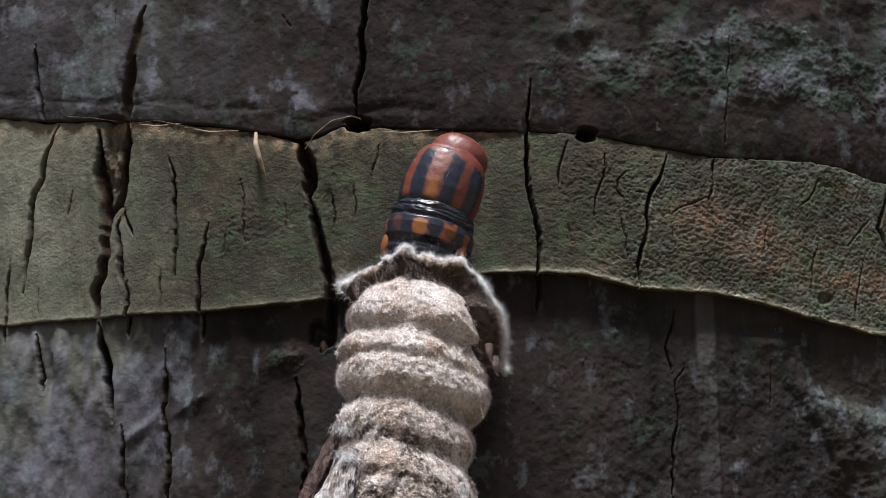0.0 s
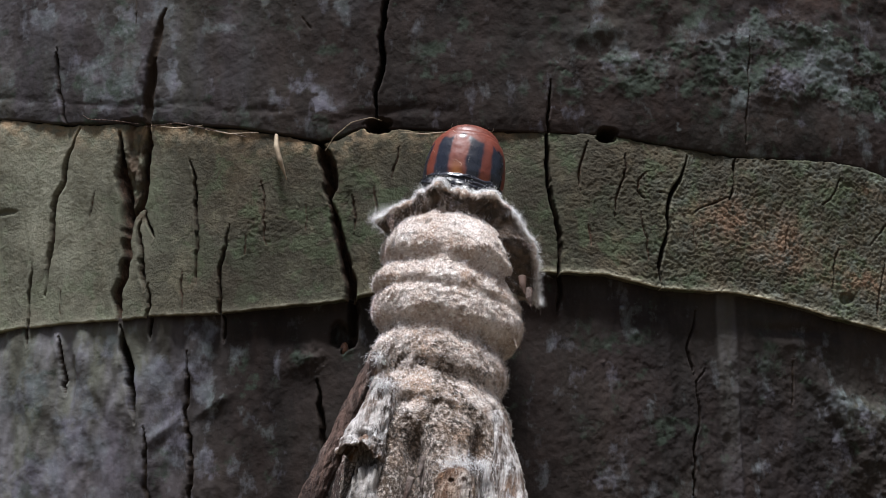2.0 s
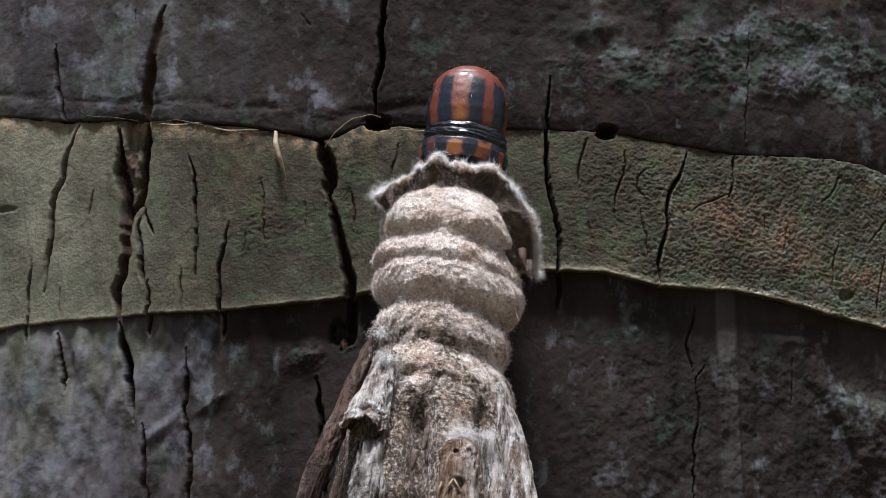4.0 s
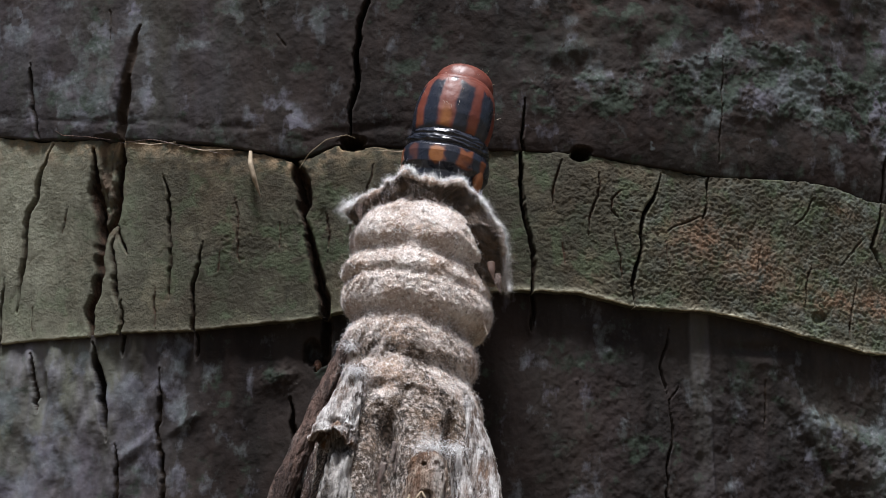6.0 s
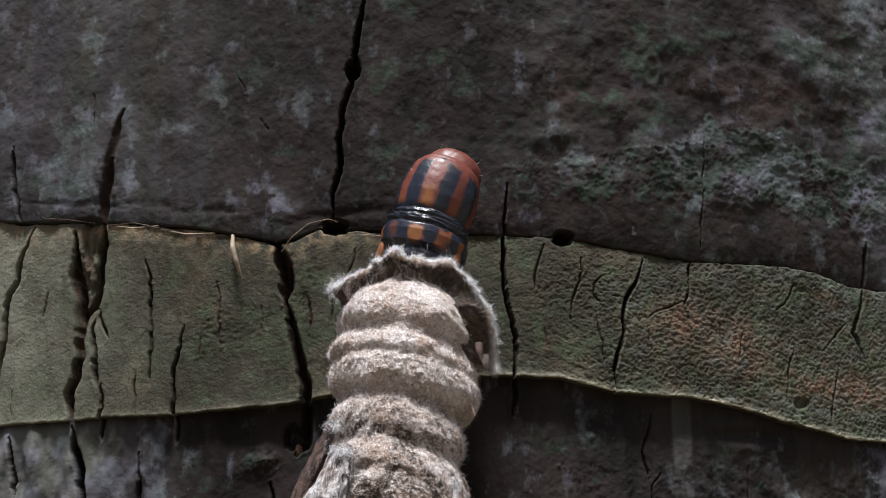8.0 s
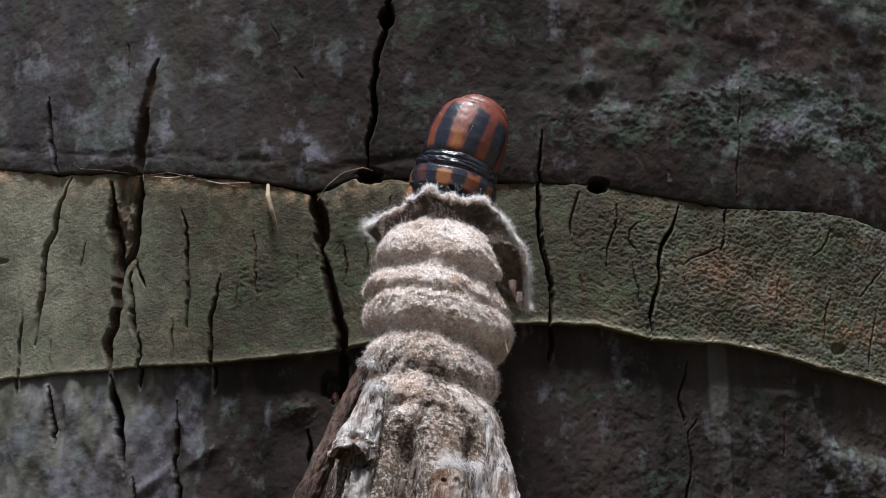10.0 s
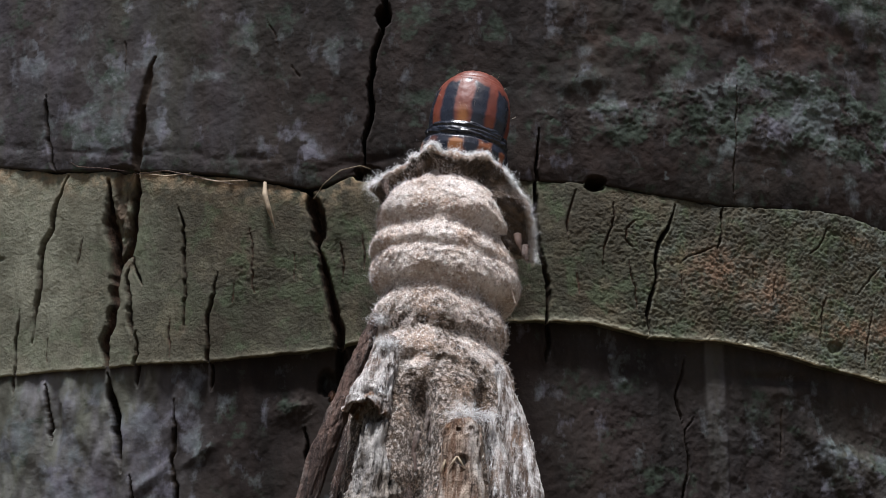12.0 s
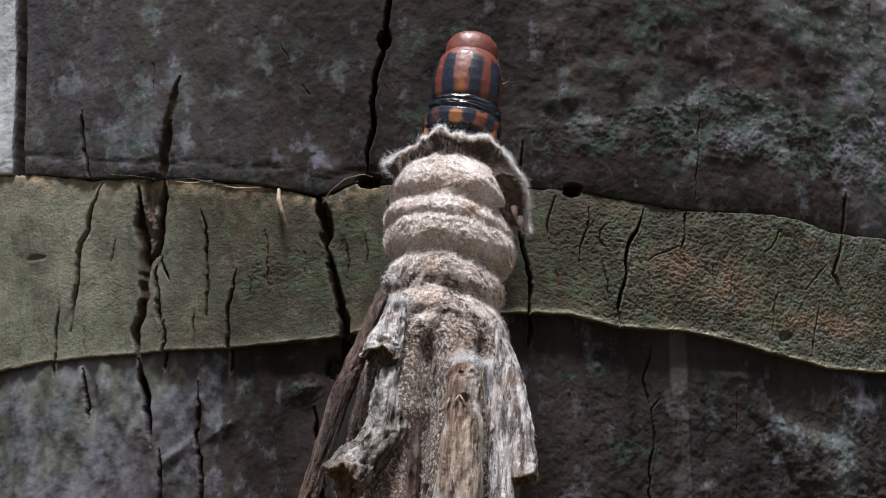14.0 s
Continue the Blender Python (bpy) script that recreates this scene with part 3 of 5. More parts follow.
def upper_relief(u, v, up, down):
    h = 0.40 + 0.9 * fbm(u / 12, v / 16, 41, 3) + 0.30 * fbm(u / 2.2, v / 3.5, 42, 4) + 0.12 * fbm(u / 0.8, v / 0.8, 43, 4, 0.65)
    h = h - 0.30 * np.exp(-up / 1.5) - 0.20 * np.exp(-((up - 1.6 - 1.2 * fbm(u / 5, v / 9, 59, 2)) / 0.5) ** 2) * smooth(4, -6, u) * np.clip(0.45 + 1.8 * fbm(u / 3, v, 44, 3), 0, 1)
    h = h - 0.22 * smooth(5, 20, u) * np.exp(-up / 3.5)
    # a long knob, low bumps and the raised edge of a lichen crust
    along, w = (u - 40.4) * 0.88 - (v - 28.2) * 0.48, (u - 40.4) * 0.48 + (v - 28.2) * 0.88
    w = w + 0.7 * fbm(u / 2, v / 2, 62, 3)
    knob = np.exp(-np.abs(along / 3.6) ** 3) * smooth(1.6, -1.6, w) * smooth(-5.4, -2.6, w)
    h = h + 0.5 * knob
    h = h + blob(u, v, 13.7, 16.5, 1.7, 1.1, 0.4) + blob(u, v, 19.2, 19.4, 1.1, 1.9, 0.4) + blob(u, v, 23.6, 26.2, 1.8, 1.4, 0.35)
    h = h + 0.16 * np.exp(-((np.hypot((u - 22.9) / 0.8, (v - 23.6) / 1.5) - 1) / 0.35) ** 2) + 0.45 * smooth(3, 12, u) * smooth(3, 8, up) * fbm(u / 3, v / 2.2, 60, 3)
    uw, vw = u + 2.4 * fbm(u / 1.3, v / 1.3, 54, 4, 0.6), v + 2.4 * fbm(u / 1.3, v / 1.3, 55, 4, 0.6)
    crest_v = np.interp(uw, [8, 12, 15, 20, 25, 28.3, 32.2, 35.5, 38.8, 42.2, 45, 47, 52], [12.8, 14.0, 14.4, 15.0, 16.3, 18.8, 19.4, 18.4, 16.9, 15.4, 16, 17, 17])
    foot_v = np.interp(uw, [8, 12, 20, 26, 32, 40, 50], [10.9, 11.2, 11.0, 10.4, 10.6, 10.2, 8.0])
    crust = smooth(7, 10, uw) * smooth(60, 52, u) * smooth(0.7, -0.5, vw - crest_v) * smooth(-1.6, 1.4, vw - foot_v)
    h = h + crust * (0.12 + 0.28 * fbm(u / 1.3, v / 1.1, 57, 4, 0.6) + 0.12 * fbm(u / 0.3, v / 0.28, 58, 2))
    h = h + 0.25 * smooth(43.5, 46, uw) * smooth(49.6, 48.6, uw) * smooth(15, 18, v)
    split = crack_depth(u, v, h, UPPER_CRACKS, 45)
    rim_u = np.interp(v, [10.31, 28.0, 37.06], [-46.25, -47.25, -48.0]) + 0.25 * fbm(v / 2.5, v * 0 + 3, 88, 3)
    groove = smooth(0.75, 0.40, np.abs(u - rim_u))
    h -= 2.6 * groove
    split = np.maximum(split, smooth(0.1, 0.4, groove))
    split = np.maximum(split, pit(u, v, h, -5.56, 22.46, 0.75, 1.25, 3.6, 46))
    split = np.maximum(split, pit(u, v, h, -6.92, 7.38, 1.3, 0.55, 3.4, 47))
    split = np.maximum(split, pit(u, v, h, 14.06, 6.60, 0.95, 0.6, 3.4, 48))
    pit(u, v, h, -30.47, 8.76, 1.3, 0.4, 1.2, 49)
    patch = 0.5 + 2.0 * fbm(uw / 2.4, vw / 2.4, 52, 5, 0.6)
    left = smooth(-8, -30, u)
    # grey lichen: upright smears on one side, the crust and scattered flecks on the other
    smears = sum(blob(uw, vw, *b) for b in ((-40.0, 21.2, 1.5, 2.6, 0.95), (-34.3, 12.8, 1.8, 2.4, 0.95), (-31.0, 25.6, 0.8, 2.8, 0.9), (-32.6, 18.6, 1.5, 1.8, 0.8), (-30.7, 12.4, 1.1, 2.8, 1.0), (-26.4, 13.8, 1.0, 3.0, 0.85),
                                               (-22.4, 17.2, 1.3, 1.1, 0.7), (-18.5, 20.2, 1.3, 1.9, 0.7), (-10.3, 19.7, 1.8, 1.6, 0.45), (-14.0, 10.4, 2.2, 0.9, 0.7), (-11.8, 9.0, 1.4, 0.6, 0.8), (-37.8, 11.0, 1.0, 1.2, 0.7), (-28.4, 20.5, 0.9, 1.4, 0.6)))
    flecks = sum(blob(uw, vw, *b) for b in ((21.8, 7.7, 2.6, 0.9, 0.9), (22.3, 9.2, 1.2, 1.0, 0.8), (31.2, 8.1, 1.3, 1.1, 0.9), (9.4, 9.2, 0.8, 0.9, 0.9), (40.6, 11.9, 1.6, 1.4, 0.7), (48.6, 10.4, 2.4, 2.4, 0.8), (40.6, 27.2, 3.0, 1.7, 0.95), (19.2, 19.3, 1.1, 1.9, 0.7), (13.6, 16.6, 1.6, 1.1, 0.7), (10.2, 22.5, 1.9, 4.5, 0.3)))
    right = (0.40 + 0.45 * smooth(16, 30, u)) * crust + 0.8 * smooth(43.5, 46, uw) * smooth(14, 18, v)
    # the knob's lichen is thickened to paint its lit face
    lichen = np.clip(1.0 * knob + 1.15 * (smears + flecks) * smooth(0.28, 0.52, patch) + right * smooth(0.25, 0.7, patch) + 0.22 * left * smooth(0.45, 0.8, patch) + 0.04, 0, 0.95)
    beyond = smooth(-0.70, -0.85, u - rim_u) * smooth(-62, -50, u)
    lichen = np.clip(lichen + 1.3 * beyond, 0, 1)
    raw = np.clip((blob(u, v, 36.5, 22.0, 6.5, 2.6, 0.9) + blob(u, v, 13.0, 20.5, 3.0, 2.5, 0.8) + blob(u, v, 28.0, 21.5, 3.5, 2.5, 0.6) + blob(u, v, 26, 9.0, 18, 2.2, 0.35)) * smooth(0.2, 0.55, 0.5 + 1.8 * fbm(uw / 2, vw / 2, 65, 3)), 0, 0.9)
    moss = np.clip((blob(u, v, 15.5, 12.5, 9, 2.2, 0.9) + blob(u, v, 2.0, 20.8, 7, 8, 0.45) + (0.55 + 0.25 * smooth(16, 30, u)) * crust + blob(u, v, 22.9, 24.5, 3.5, 5, 0.8) + blob(u, v, 46.5, 20, 3, 8, 0.7) + blob(u, v, 38.5, 28.0, 3, 2, 0.8) + blob(u, v, -9.8, 19.7, 2, 2, 0.4) + 0.06 + 0.55 * smooth(0.48, 0.75, 0.5 + 1.8 * fbm(u / 5, v / 5, 80, 4))) * smooth(0.22, 0.6, 0.5 + 1.8 * fbm(u / 2, v / 2, 53, 4)), 0, 0.9)
    # pale film, also used to lighten the knob as if lit
    wash = np.clip(0.5 * knob + 0.30 * left * (0.8 + 1.6 * fbm(uw / 3, vw / 7, 64, 4)) + 0.6 * smears * smooth(0.2, 0.6, patch) + 0.35 * smooth(42, 48, u) + 0.12 * smooth(6, 12, u) * smooth(2, 6, up) * smooth(0.2, 0.7, patch), 0, 0.85)
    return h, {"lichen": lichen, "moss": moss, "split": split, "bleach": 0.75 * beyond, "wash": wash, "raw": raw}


def lower_relief(u, v, up, down):
    left = smooth(-8, -28, u)
    right = smooth(6, 16, u)
    h = -0.95 + 0.65 * left + 0.9 * fbm(u / 11, v / 14, 61, 3) + (0.25 + 0.85 * left) * fbm(u / 2.0, v / 5.0, 62, 3) + 0.22 * left * fbm(u / 1.6, v / 2.6, 68, 3) + (0.10 + 0.13 * right) * fbm(u / 0.7, v / 0.7, 63, 4, 0.68)
    h = h + 0.35 * smooth(23.75, 24.12, u) * smooth(26.15, 25.72, u) * (0.7 + 0.9 * fbm(u / 1.2, v / 4, 69, 3)) + 0.25 * right * fbm(u / 0.8, v / 7, 66, 3) + 0.35 * right * fbm(u / 3.2, v / 3.4, 70, 3)
    h = h + blob(u, v, -13.2, -14.1, 1.9, 1.3, 0.55) * (1.0 + 1.4 * fbm(u / 0.7, v / 0.7, 67, 4, 0.6)) - blob(u, v, 31.0, -11.0, 3.5, 0.6, 0.6) + blob(u, v, 31.5, -12.2, 2.6, 0.5, 0.10)
    h = h + 0.32 * np.exp(-(((v - -20.1) - 0.75 * (u - -26.1)) / 0.6) ** 2 - ((u - -26.1) / 1.8) ** 2)
    h = h + 0.30 * np.exp(-(((v - -18.3) - 0.6 * (u - -22.0)) / 0.55) ** 2 - ((u - -22.0) / 1.7) ** 2)
    h = h + blob(u, v, -31.0, -17.9, 0.6, 1.2, 0.4) + blob(u, v, -38.0, -13.6, 1.2, 2.6, 0.5) + blob(u, v, -34.4, -13.4, 0.9, 2.4, 0.6) - blob(u, v, -35.6, -15.4, 0.5, 2.2, 0.6)
    h = h + blob(u, v, 15.2, -9.45, 0.22, 0.22, 0.25) + blob(u, v, 16.45, -11.7, 0.32, 0.34, 0.25) + blob(u, v, 13.4, -14.4, 0.2, 0.2, 0.2)
    # a shoulder of old bark that stands proud, steep on one side
    uw, vw = u + 2.4 * fbm(u / 1.3, v / 1.3, 74, 4, 0.6), v + 2.4 * fbm(u / 1.3, v / 1.3, 75, 4, 0.6)
    brow = -16.4 - 0.28 * (uw - 36) - 0.02 * (uw - 36) ** 2
    shoulder = smooth(-0.9, 1.9, (0.5 * u + 0.5 * uw - 33.5) + (vw + 17.2) * 0.55) * smooth(1.6, -1.2, 0.5 * v + 0.5 * vw - brow)
    h = h + 0.55 * shoulder * smooth(50, 42, u) + 0.35 * smooth(43.2, 45.6, uw + 0.3 * (v + 16)) * smooth(-10, -13, v) + 0.5 * shoulder * fbm(u / 1.4, v / 1.4, 77, 4, 0.62)
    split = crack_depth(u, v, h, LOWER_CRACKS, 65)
    pit(u, v, h, -10.31, -12.00, 1.0, 1.3, 1.6, 66)
    patch = 0.5 + 2.0 * fbm(uw / 2.6, vw / 3.0, 72, 5, 0.6)
    crust = sum(blob(uw, vw, *b) for b in ((36.5, -17.8, 2.6, 1.0, 1.0), (40.6, -18.2, 2.8, 1.3, 1.0), (43.0, -21.2, 1.6, 2.8, 0.9), (45.8, -14.8, 1.4, 3.2, 0.8), (13.7, -24.6, 1.6, 1.2, 0.6), (27.5, -23.4, 1.4, 1.2, 0.5), (31.8, -13.6, 1.3, 0.9, 0.45)))
    lichen = np.clip(0.6 * left * smooth(0.3, 0.8, patch) * smooth(0.0, 1.6, down) + blob(u, v, -13.2, -13.9, 1.7, 1.0, 0.9) * smooth(0.2, 0.6, patch)
                     + blob(u, v, -20.8, -17.4, 2.0, 1.0, 0.8) * smooth(0.3, 0.7, patch) + crust * smooth(0.2, 0.6, patch)
                     + blob(u, v, 15.2, -9.45, 0.2, 0.2, 0.9) + blob(u, v, 16.45, -11.7, 0.3, 0.34, 0.9) + 0.2 * smooth(0.6, 0.95, 0.5 + 2.0 * fbm(uw / 1.2, vw / 1.2, 76, 4, 0.6)), 0, 1)
    moss = np.clip((blob(u, v, -13.2, -13.9, 1.9, 1.2, 0.9) + blob(u, v, 18.4, -21.5, 2.4, 2.5, 0.9) + blob(u, v, 13.8, -13.2, 4, 4, 0.4) + blob(u, v, 31.7, -15.7, 5, 4, 0.4) + blob(u, v, 41.5, -22, 2.5, 3, 0.8) + blob(u, v, -18.5, -17.0, 4, 2.5, 0.5) + blob(u, v, -38.9, -22, 1.2, 4, 0.5) + 0.08 + 0.25 * smooth(0.5, 0.75, 0.5 + 1.8 * fbm(u / 4, v / 5, 82, 4))) * smooth(0.3, 0.7, 0.5 + 1.8 * fbm(u / 2, v / 2, 73, 4)), 0, 0.9)
    # pale film on the left, raised to carry the brighter light there as well
    wash = smooth(-17, -38, u) * (0.85 + 1.3 * fbm(uw / 2.2, vw / 9.0, 78, 4, 0.6)) * smooth(0.0, 1.2, down) + 0.06 * right * (0.8 + 2.0 * fbm(uw / 1.6, vw / 2.0, 79, 4, 0.6)) + 0.25 * smooth(23.8, 24.2, u) * smooth(26.2, 25.7, u)
    return h, {"lichen": lichen, "moss": moss, "split": split, "bleach": 0.0 * u, "wash": np.clip(wash + 0.5 * shoulder * crust, 0, 0.95)}


def build_trunk():
    trunk = tagged(new("palm_trunk"), "grey ringed palm trunk, cracked and patched with lichen", "tree trunk")
    u = columns()
    mid_hi, mid_lo = edge_line(UPPER_EDGE, u, 81, 0.42), edge_line(LOWER_EDGE, u, 82, 0.28)
    top, bottom = np.full(len(u), 46.0), np.full(len(u), -52.0)
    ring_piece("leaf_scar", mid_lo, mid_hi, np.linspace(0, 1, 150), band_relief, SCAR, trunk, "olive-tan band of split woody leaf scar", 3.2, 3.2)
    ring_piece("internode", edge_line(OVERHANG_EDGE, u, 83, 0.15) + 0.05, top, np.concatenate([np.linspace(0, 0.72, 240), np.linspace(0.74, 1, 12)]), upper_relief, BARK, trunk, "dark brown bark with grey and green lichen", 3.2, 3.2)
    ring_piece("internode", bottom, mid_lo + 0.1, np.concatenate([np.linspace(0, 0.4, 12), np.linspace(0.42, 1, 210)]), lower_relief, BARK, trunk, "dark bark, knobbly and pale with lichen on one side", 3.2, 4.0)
    # the rings above and below, plain, all round
    th = np.linspace(0, 2 * math.pi, 97)[:-1]
    z, k = 46.2, 0
    spans = []
    while z < 1900:
        spans += [(z, z + 17, SCAR, "leaf_scar"), (z + 17.2, z + 62, BARK, "internode")]
        z += 62.2
    z = -52.2
    while z > -1150:
        spans += [(z - 17, z, SCAR, "leaf_scar"), (z - 62, z - 17.2, BARK, "internode")]
        z -= 62.2
    for z0, z1, material, name in spans:
        k += 1
        zz = np.concatenate([[z0], np.linspace(z0 + 0.2, z1 - 0.2, 7), [z1]])
        vv, tt = np.meshgrid(zz, th, indexing="ij")
        h = 2.2 * fbm(tt * 9, vv / 12, 90 + k % 9, 3) + (-0.8 if name == "internode" else 0.2)
        h[0] -= 4
        h[-1] -= 4
        rr = RAD + h
        vv = vv + 1.5 * np.sin(tt * 2 + k) * (k > 2)
        pts = np.stack([rr * np.sin(tt), RAD - rr * np.cos(tt), vv], -1)
        child(name, grid_mesh(name, pts, material, True, lichen=np.clip(0.4 + 2 * fbm(tt * 9, vv / 9, 95, 3), 0, 0.8), moss=0.1, stain_shade=0.2, bleach=0.0, rust=0.1, fibre=0.0, crest=0.0, split=0.0), trunk)
    tagged(trunk, kind="structure")
    return trunk


build_trunk()

# ground sheet under the palm, far below the view
gx = np.concatenate([-np.geomspace(4e5, 500, 24), np.linspace(-400, 400, 9), np.geomspace(500, 4e5, 24)])
gu, gv = np.meshgrid(gx, gx)
tagged(new("ground", grid_mesh("ground", np.stack([gu, gv, -1130 + 40 * fbm(gu / 900, gv / 900, 7, 3)], -1), SOIL)), "brown leaf litter under the palm", "ground", kind="structure")


# ---- shapes for the small things ----
def tube(points, radii, rows=60, seg=28, seed=1, rough=0.12, cap=(0.25, 0.25), jag=0.0):
    """Rows of points round a bent line, with cut ends that sink in; also a mask of the cuts."""
    points, radii = np.array(points, float), np.array(radii, float)
    s = np.linspace(0, 1, len(points))
    q = np.linspace(0, 1, rows)
    line = np.stack([np.interp(q, s, points[:, i]) for i in range(3)], -1)
    for _ in range(3):
        line[1:-1] = (line[:-2] + 2 * line[1:-1] + line[2:]) / 4
    rad = np.interp(q, s, radii)
    ax = np.gradient(line, axis=0)
    ax /= np.linalg.norm(ax, axis=1)[:, None]
    side = np.cross(ax, [0, 1, 0])
    side /= np.linalg.norm(side, axis=1)[:, None]
    out = np.cross(side, ax)
    th = np.linspace(0, 2 * math.pi, seg + 1)[:-1]
    tt, qq = np.meshgrid(th, q)
    length = np.linalg.norm(np.diff(line, axis=0), axis=1).sum()
    ridge = fbm(np.sin(tt) * 2.2 + 5, qq * length / 7 + np.cos(tt) * 2.2, seed, 4, 0.6)
    cord = fbm(tt * seg / 9.0, qq * length / 11 + 3, seed + 5, 3, 0.6)
    cord = cord * smooth(0, 0.5, tt) * smooth(2 * math.pi, 2 * math.pi - 0.5, tt)
    knob = fbm(np.sin(tt) * 1.3 + 9, qq * length / 1.6 + np.cos(tt) * 1.3, seed + 7, 4, 0.6)
    r = rad[:, None] * (1 + rough * (1.3 * ridge + 0.9 * cord + 1.6 * knob))
    pts = line[:, None] + r[..., None] * (np.cos(tt)[..., None] * side[:, None] + np.sin(tt)[..., None] * out[:, None])
    teeth = fbm(np.sin(th) * 2.6 + 2, np.cos(th) * 2.6, seed + 9, 3, 0.6) + 0.25 * np.cos(th * 3 + seed)
    pts = pts + (jag * np.linspace(0, 1, rows)[:, None] ** 12 * teeth)[..., None] * ax[:, None]
    mask = np.zeros((rows, seg)) + (smooth(0.93, 0.99, qq) * 0.6 if jag else 0)
    def capped(ring, centre, axis, sink):
        rows_ = [centre + (ring - centre) * f + axis * d for f, d in ((0.86, -0.04), (0.7, sink * 0.5), (0.4, sink), (0.02, sink * 1.2))]
        return np.array(rows_)
    a = capped(pts[0], line[0], ax[0], cap[0])
    b = capped(pts[-1], line[-1], -ax[-1], cap[1])
    pts = np.concatenate([a[::-1], pts, b])
    mask = np.concatenate([np.ones((4, seg)), mask, np.ones((4, seg))])
    return pts, mask


def thread_mesh(name, vs, quads, tris, material):
    me = bpy.data.meshes.new(name)
    me.vertices.add(vs.size // 3)
    me.vertices.foreach_set("co", (vs.reshape(-1) * MM).astype(np.float32))
    quads, tris = np.asarray(quads, int).reshape(-1, 4), np.asarray(tris, int)
    loops = np.concatenate([quads.reshape(-1), tris.reshape(-1)]).astype(np.int32)
    me.loops.add(len(loops))
    me.loops.foreach_set("vertex_index", loops)
    me.polygons.add(len(quads) + len(tris))
    me.polygons.foreach_set("loop_start", np.concatenate([np.arange(len(quads)) * 4, quads.size + np.arange(len(tris)) * 3]).astype(np.int32))
    me.update(calc_edges=True)
    me.polygons.foreach_set("use_smooth", np.ones(len(quads) + len(tris), dtype=bool))
    me.materials.append(material)
    return me


def hairs(name, roots, ways, lengths, thick, material, parent, seed, label="", droop=0.3, bent=True):
    """Many thin tapering threads in one mesh."""
    rng = np.random.RandomState(seed)
    n = len(roots)
    ways = ways / np.linalg.norm(ways, axis=1)[:, None]
    any_way = rng.normal(size=(n, 3))
    a = np.cross(ways, any_way)
    a /= np.linalg.norm(a, axis=1)[:, None] + 1e-9
    b = np.cross(ways, a)
    L = lengths[:, None]
    if not bent:
        vs = np.zeros((n, 4, 3))
        for k in range(3):
            ang = 2 * math.pi * k / 3
            vs[:, k] = roots + (math.cos(ang) * a + math.sin(ang) * b) * thick
        vs[:, 3] = roots + ways * L
        base = (np.arange(n) * 4)[:, None]
        return child(name, thread_mesh(name, vs, [], np.concatenate([base + np.array([[k, (k + 1) % 3, 3]]) for k in range(3)]), material), parent, label)
    mid = roots + ways * L * 0.5
    tip = roots + ways * L * 0.9 + a * L * rng.uniform(-0.6, 0.6, (n, 1)) + np.array([0, 0, -1]) * L * droop * 0.3
    vs = np.zeros((n, 7, 3))
    for k in range(3):
        ang = 2 * math.pi * k / 3
        off = math.cos(ang) * a + math.sin(ang) * b
        vs[:, k] = roots + off * thick
        vs[:, 3 + k] = mid + off * thick * 0.75
    vs[:, 6] = tip
    base = (np.arange(n) * 7)[:, None]
    quads = np.concatenate([base + np.array([[k, (k + 1) % 3, 3 + (k + 1) % 3, 3 + k]]) for k in range(3)])
    tris = np.concatenate([base + np.array([[3 + k, 3 + (k + 1) % 3, 6]]) for k in range(3)])
    return child(name, thread_mesh(name, vs, quads, tris, material), parent, label)


def normals(pts):
    du = np.roll(pts, -1, 1) - np.roll(pts, 1, 1)
    dv = np.gradient(pts, axis=0)
    n = np.cross(du, dv)
    return n / (np.linalg.norm(n, axis=-1)[..., None] + 1e-9)


# ---- the bagworm's case ----
RINGS = ((3.1, 0.4, 0.7), (4.9, 1.85, 1.7), (8.1, 1.15, 0.9), (10.4, 1.8, 1.55), (14.5, 1.1, 1.4), (17.9, 0.75, 1.1))


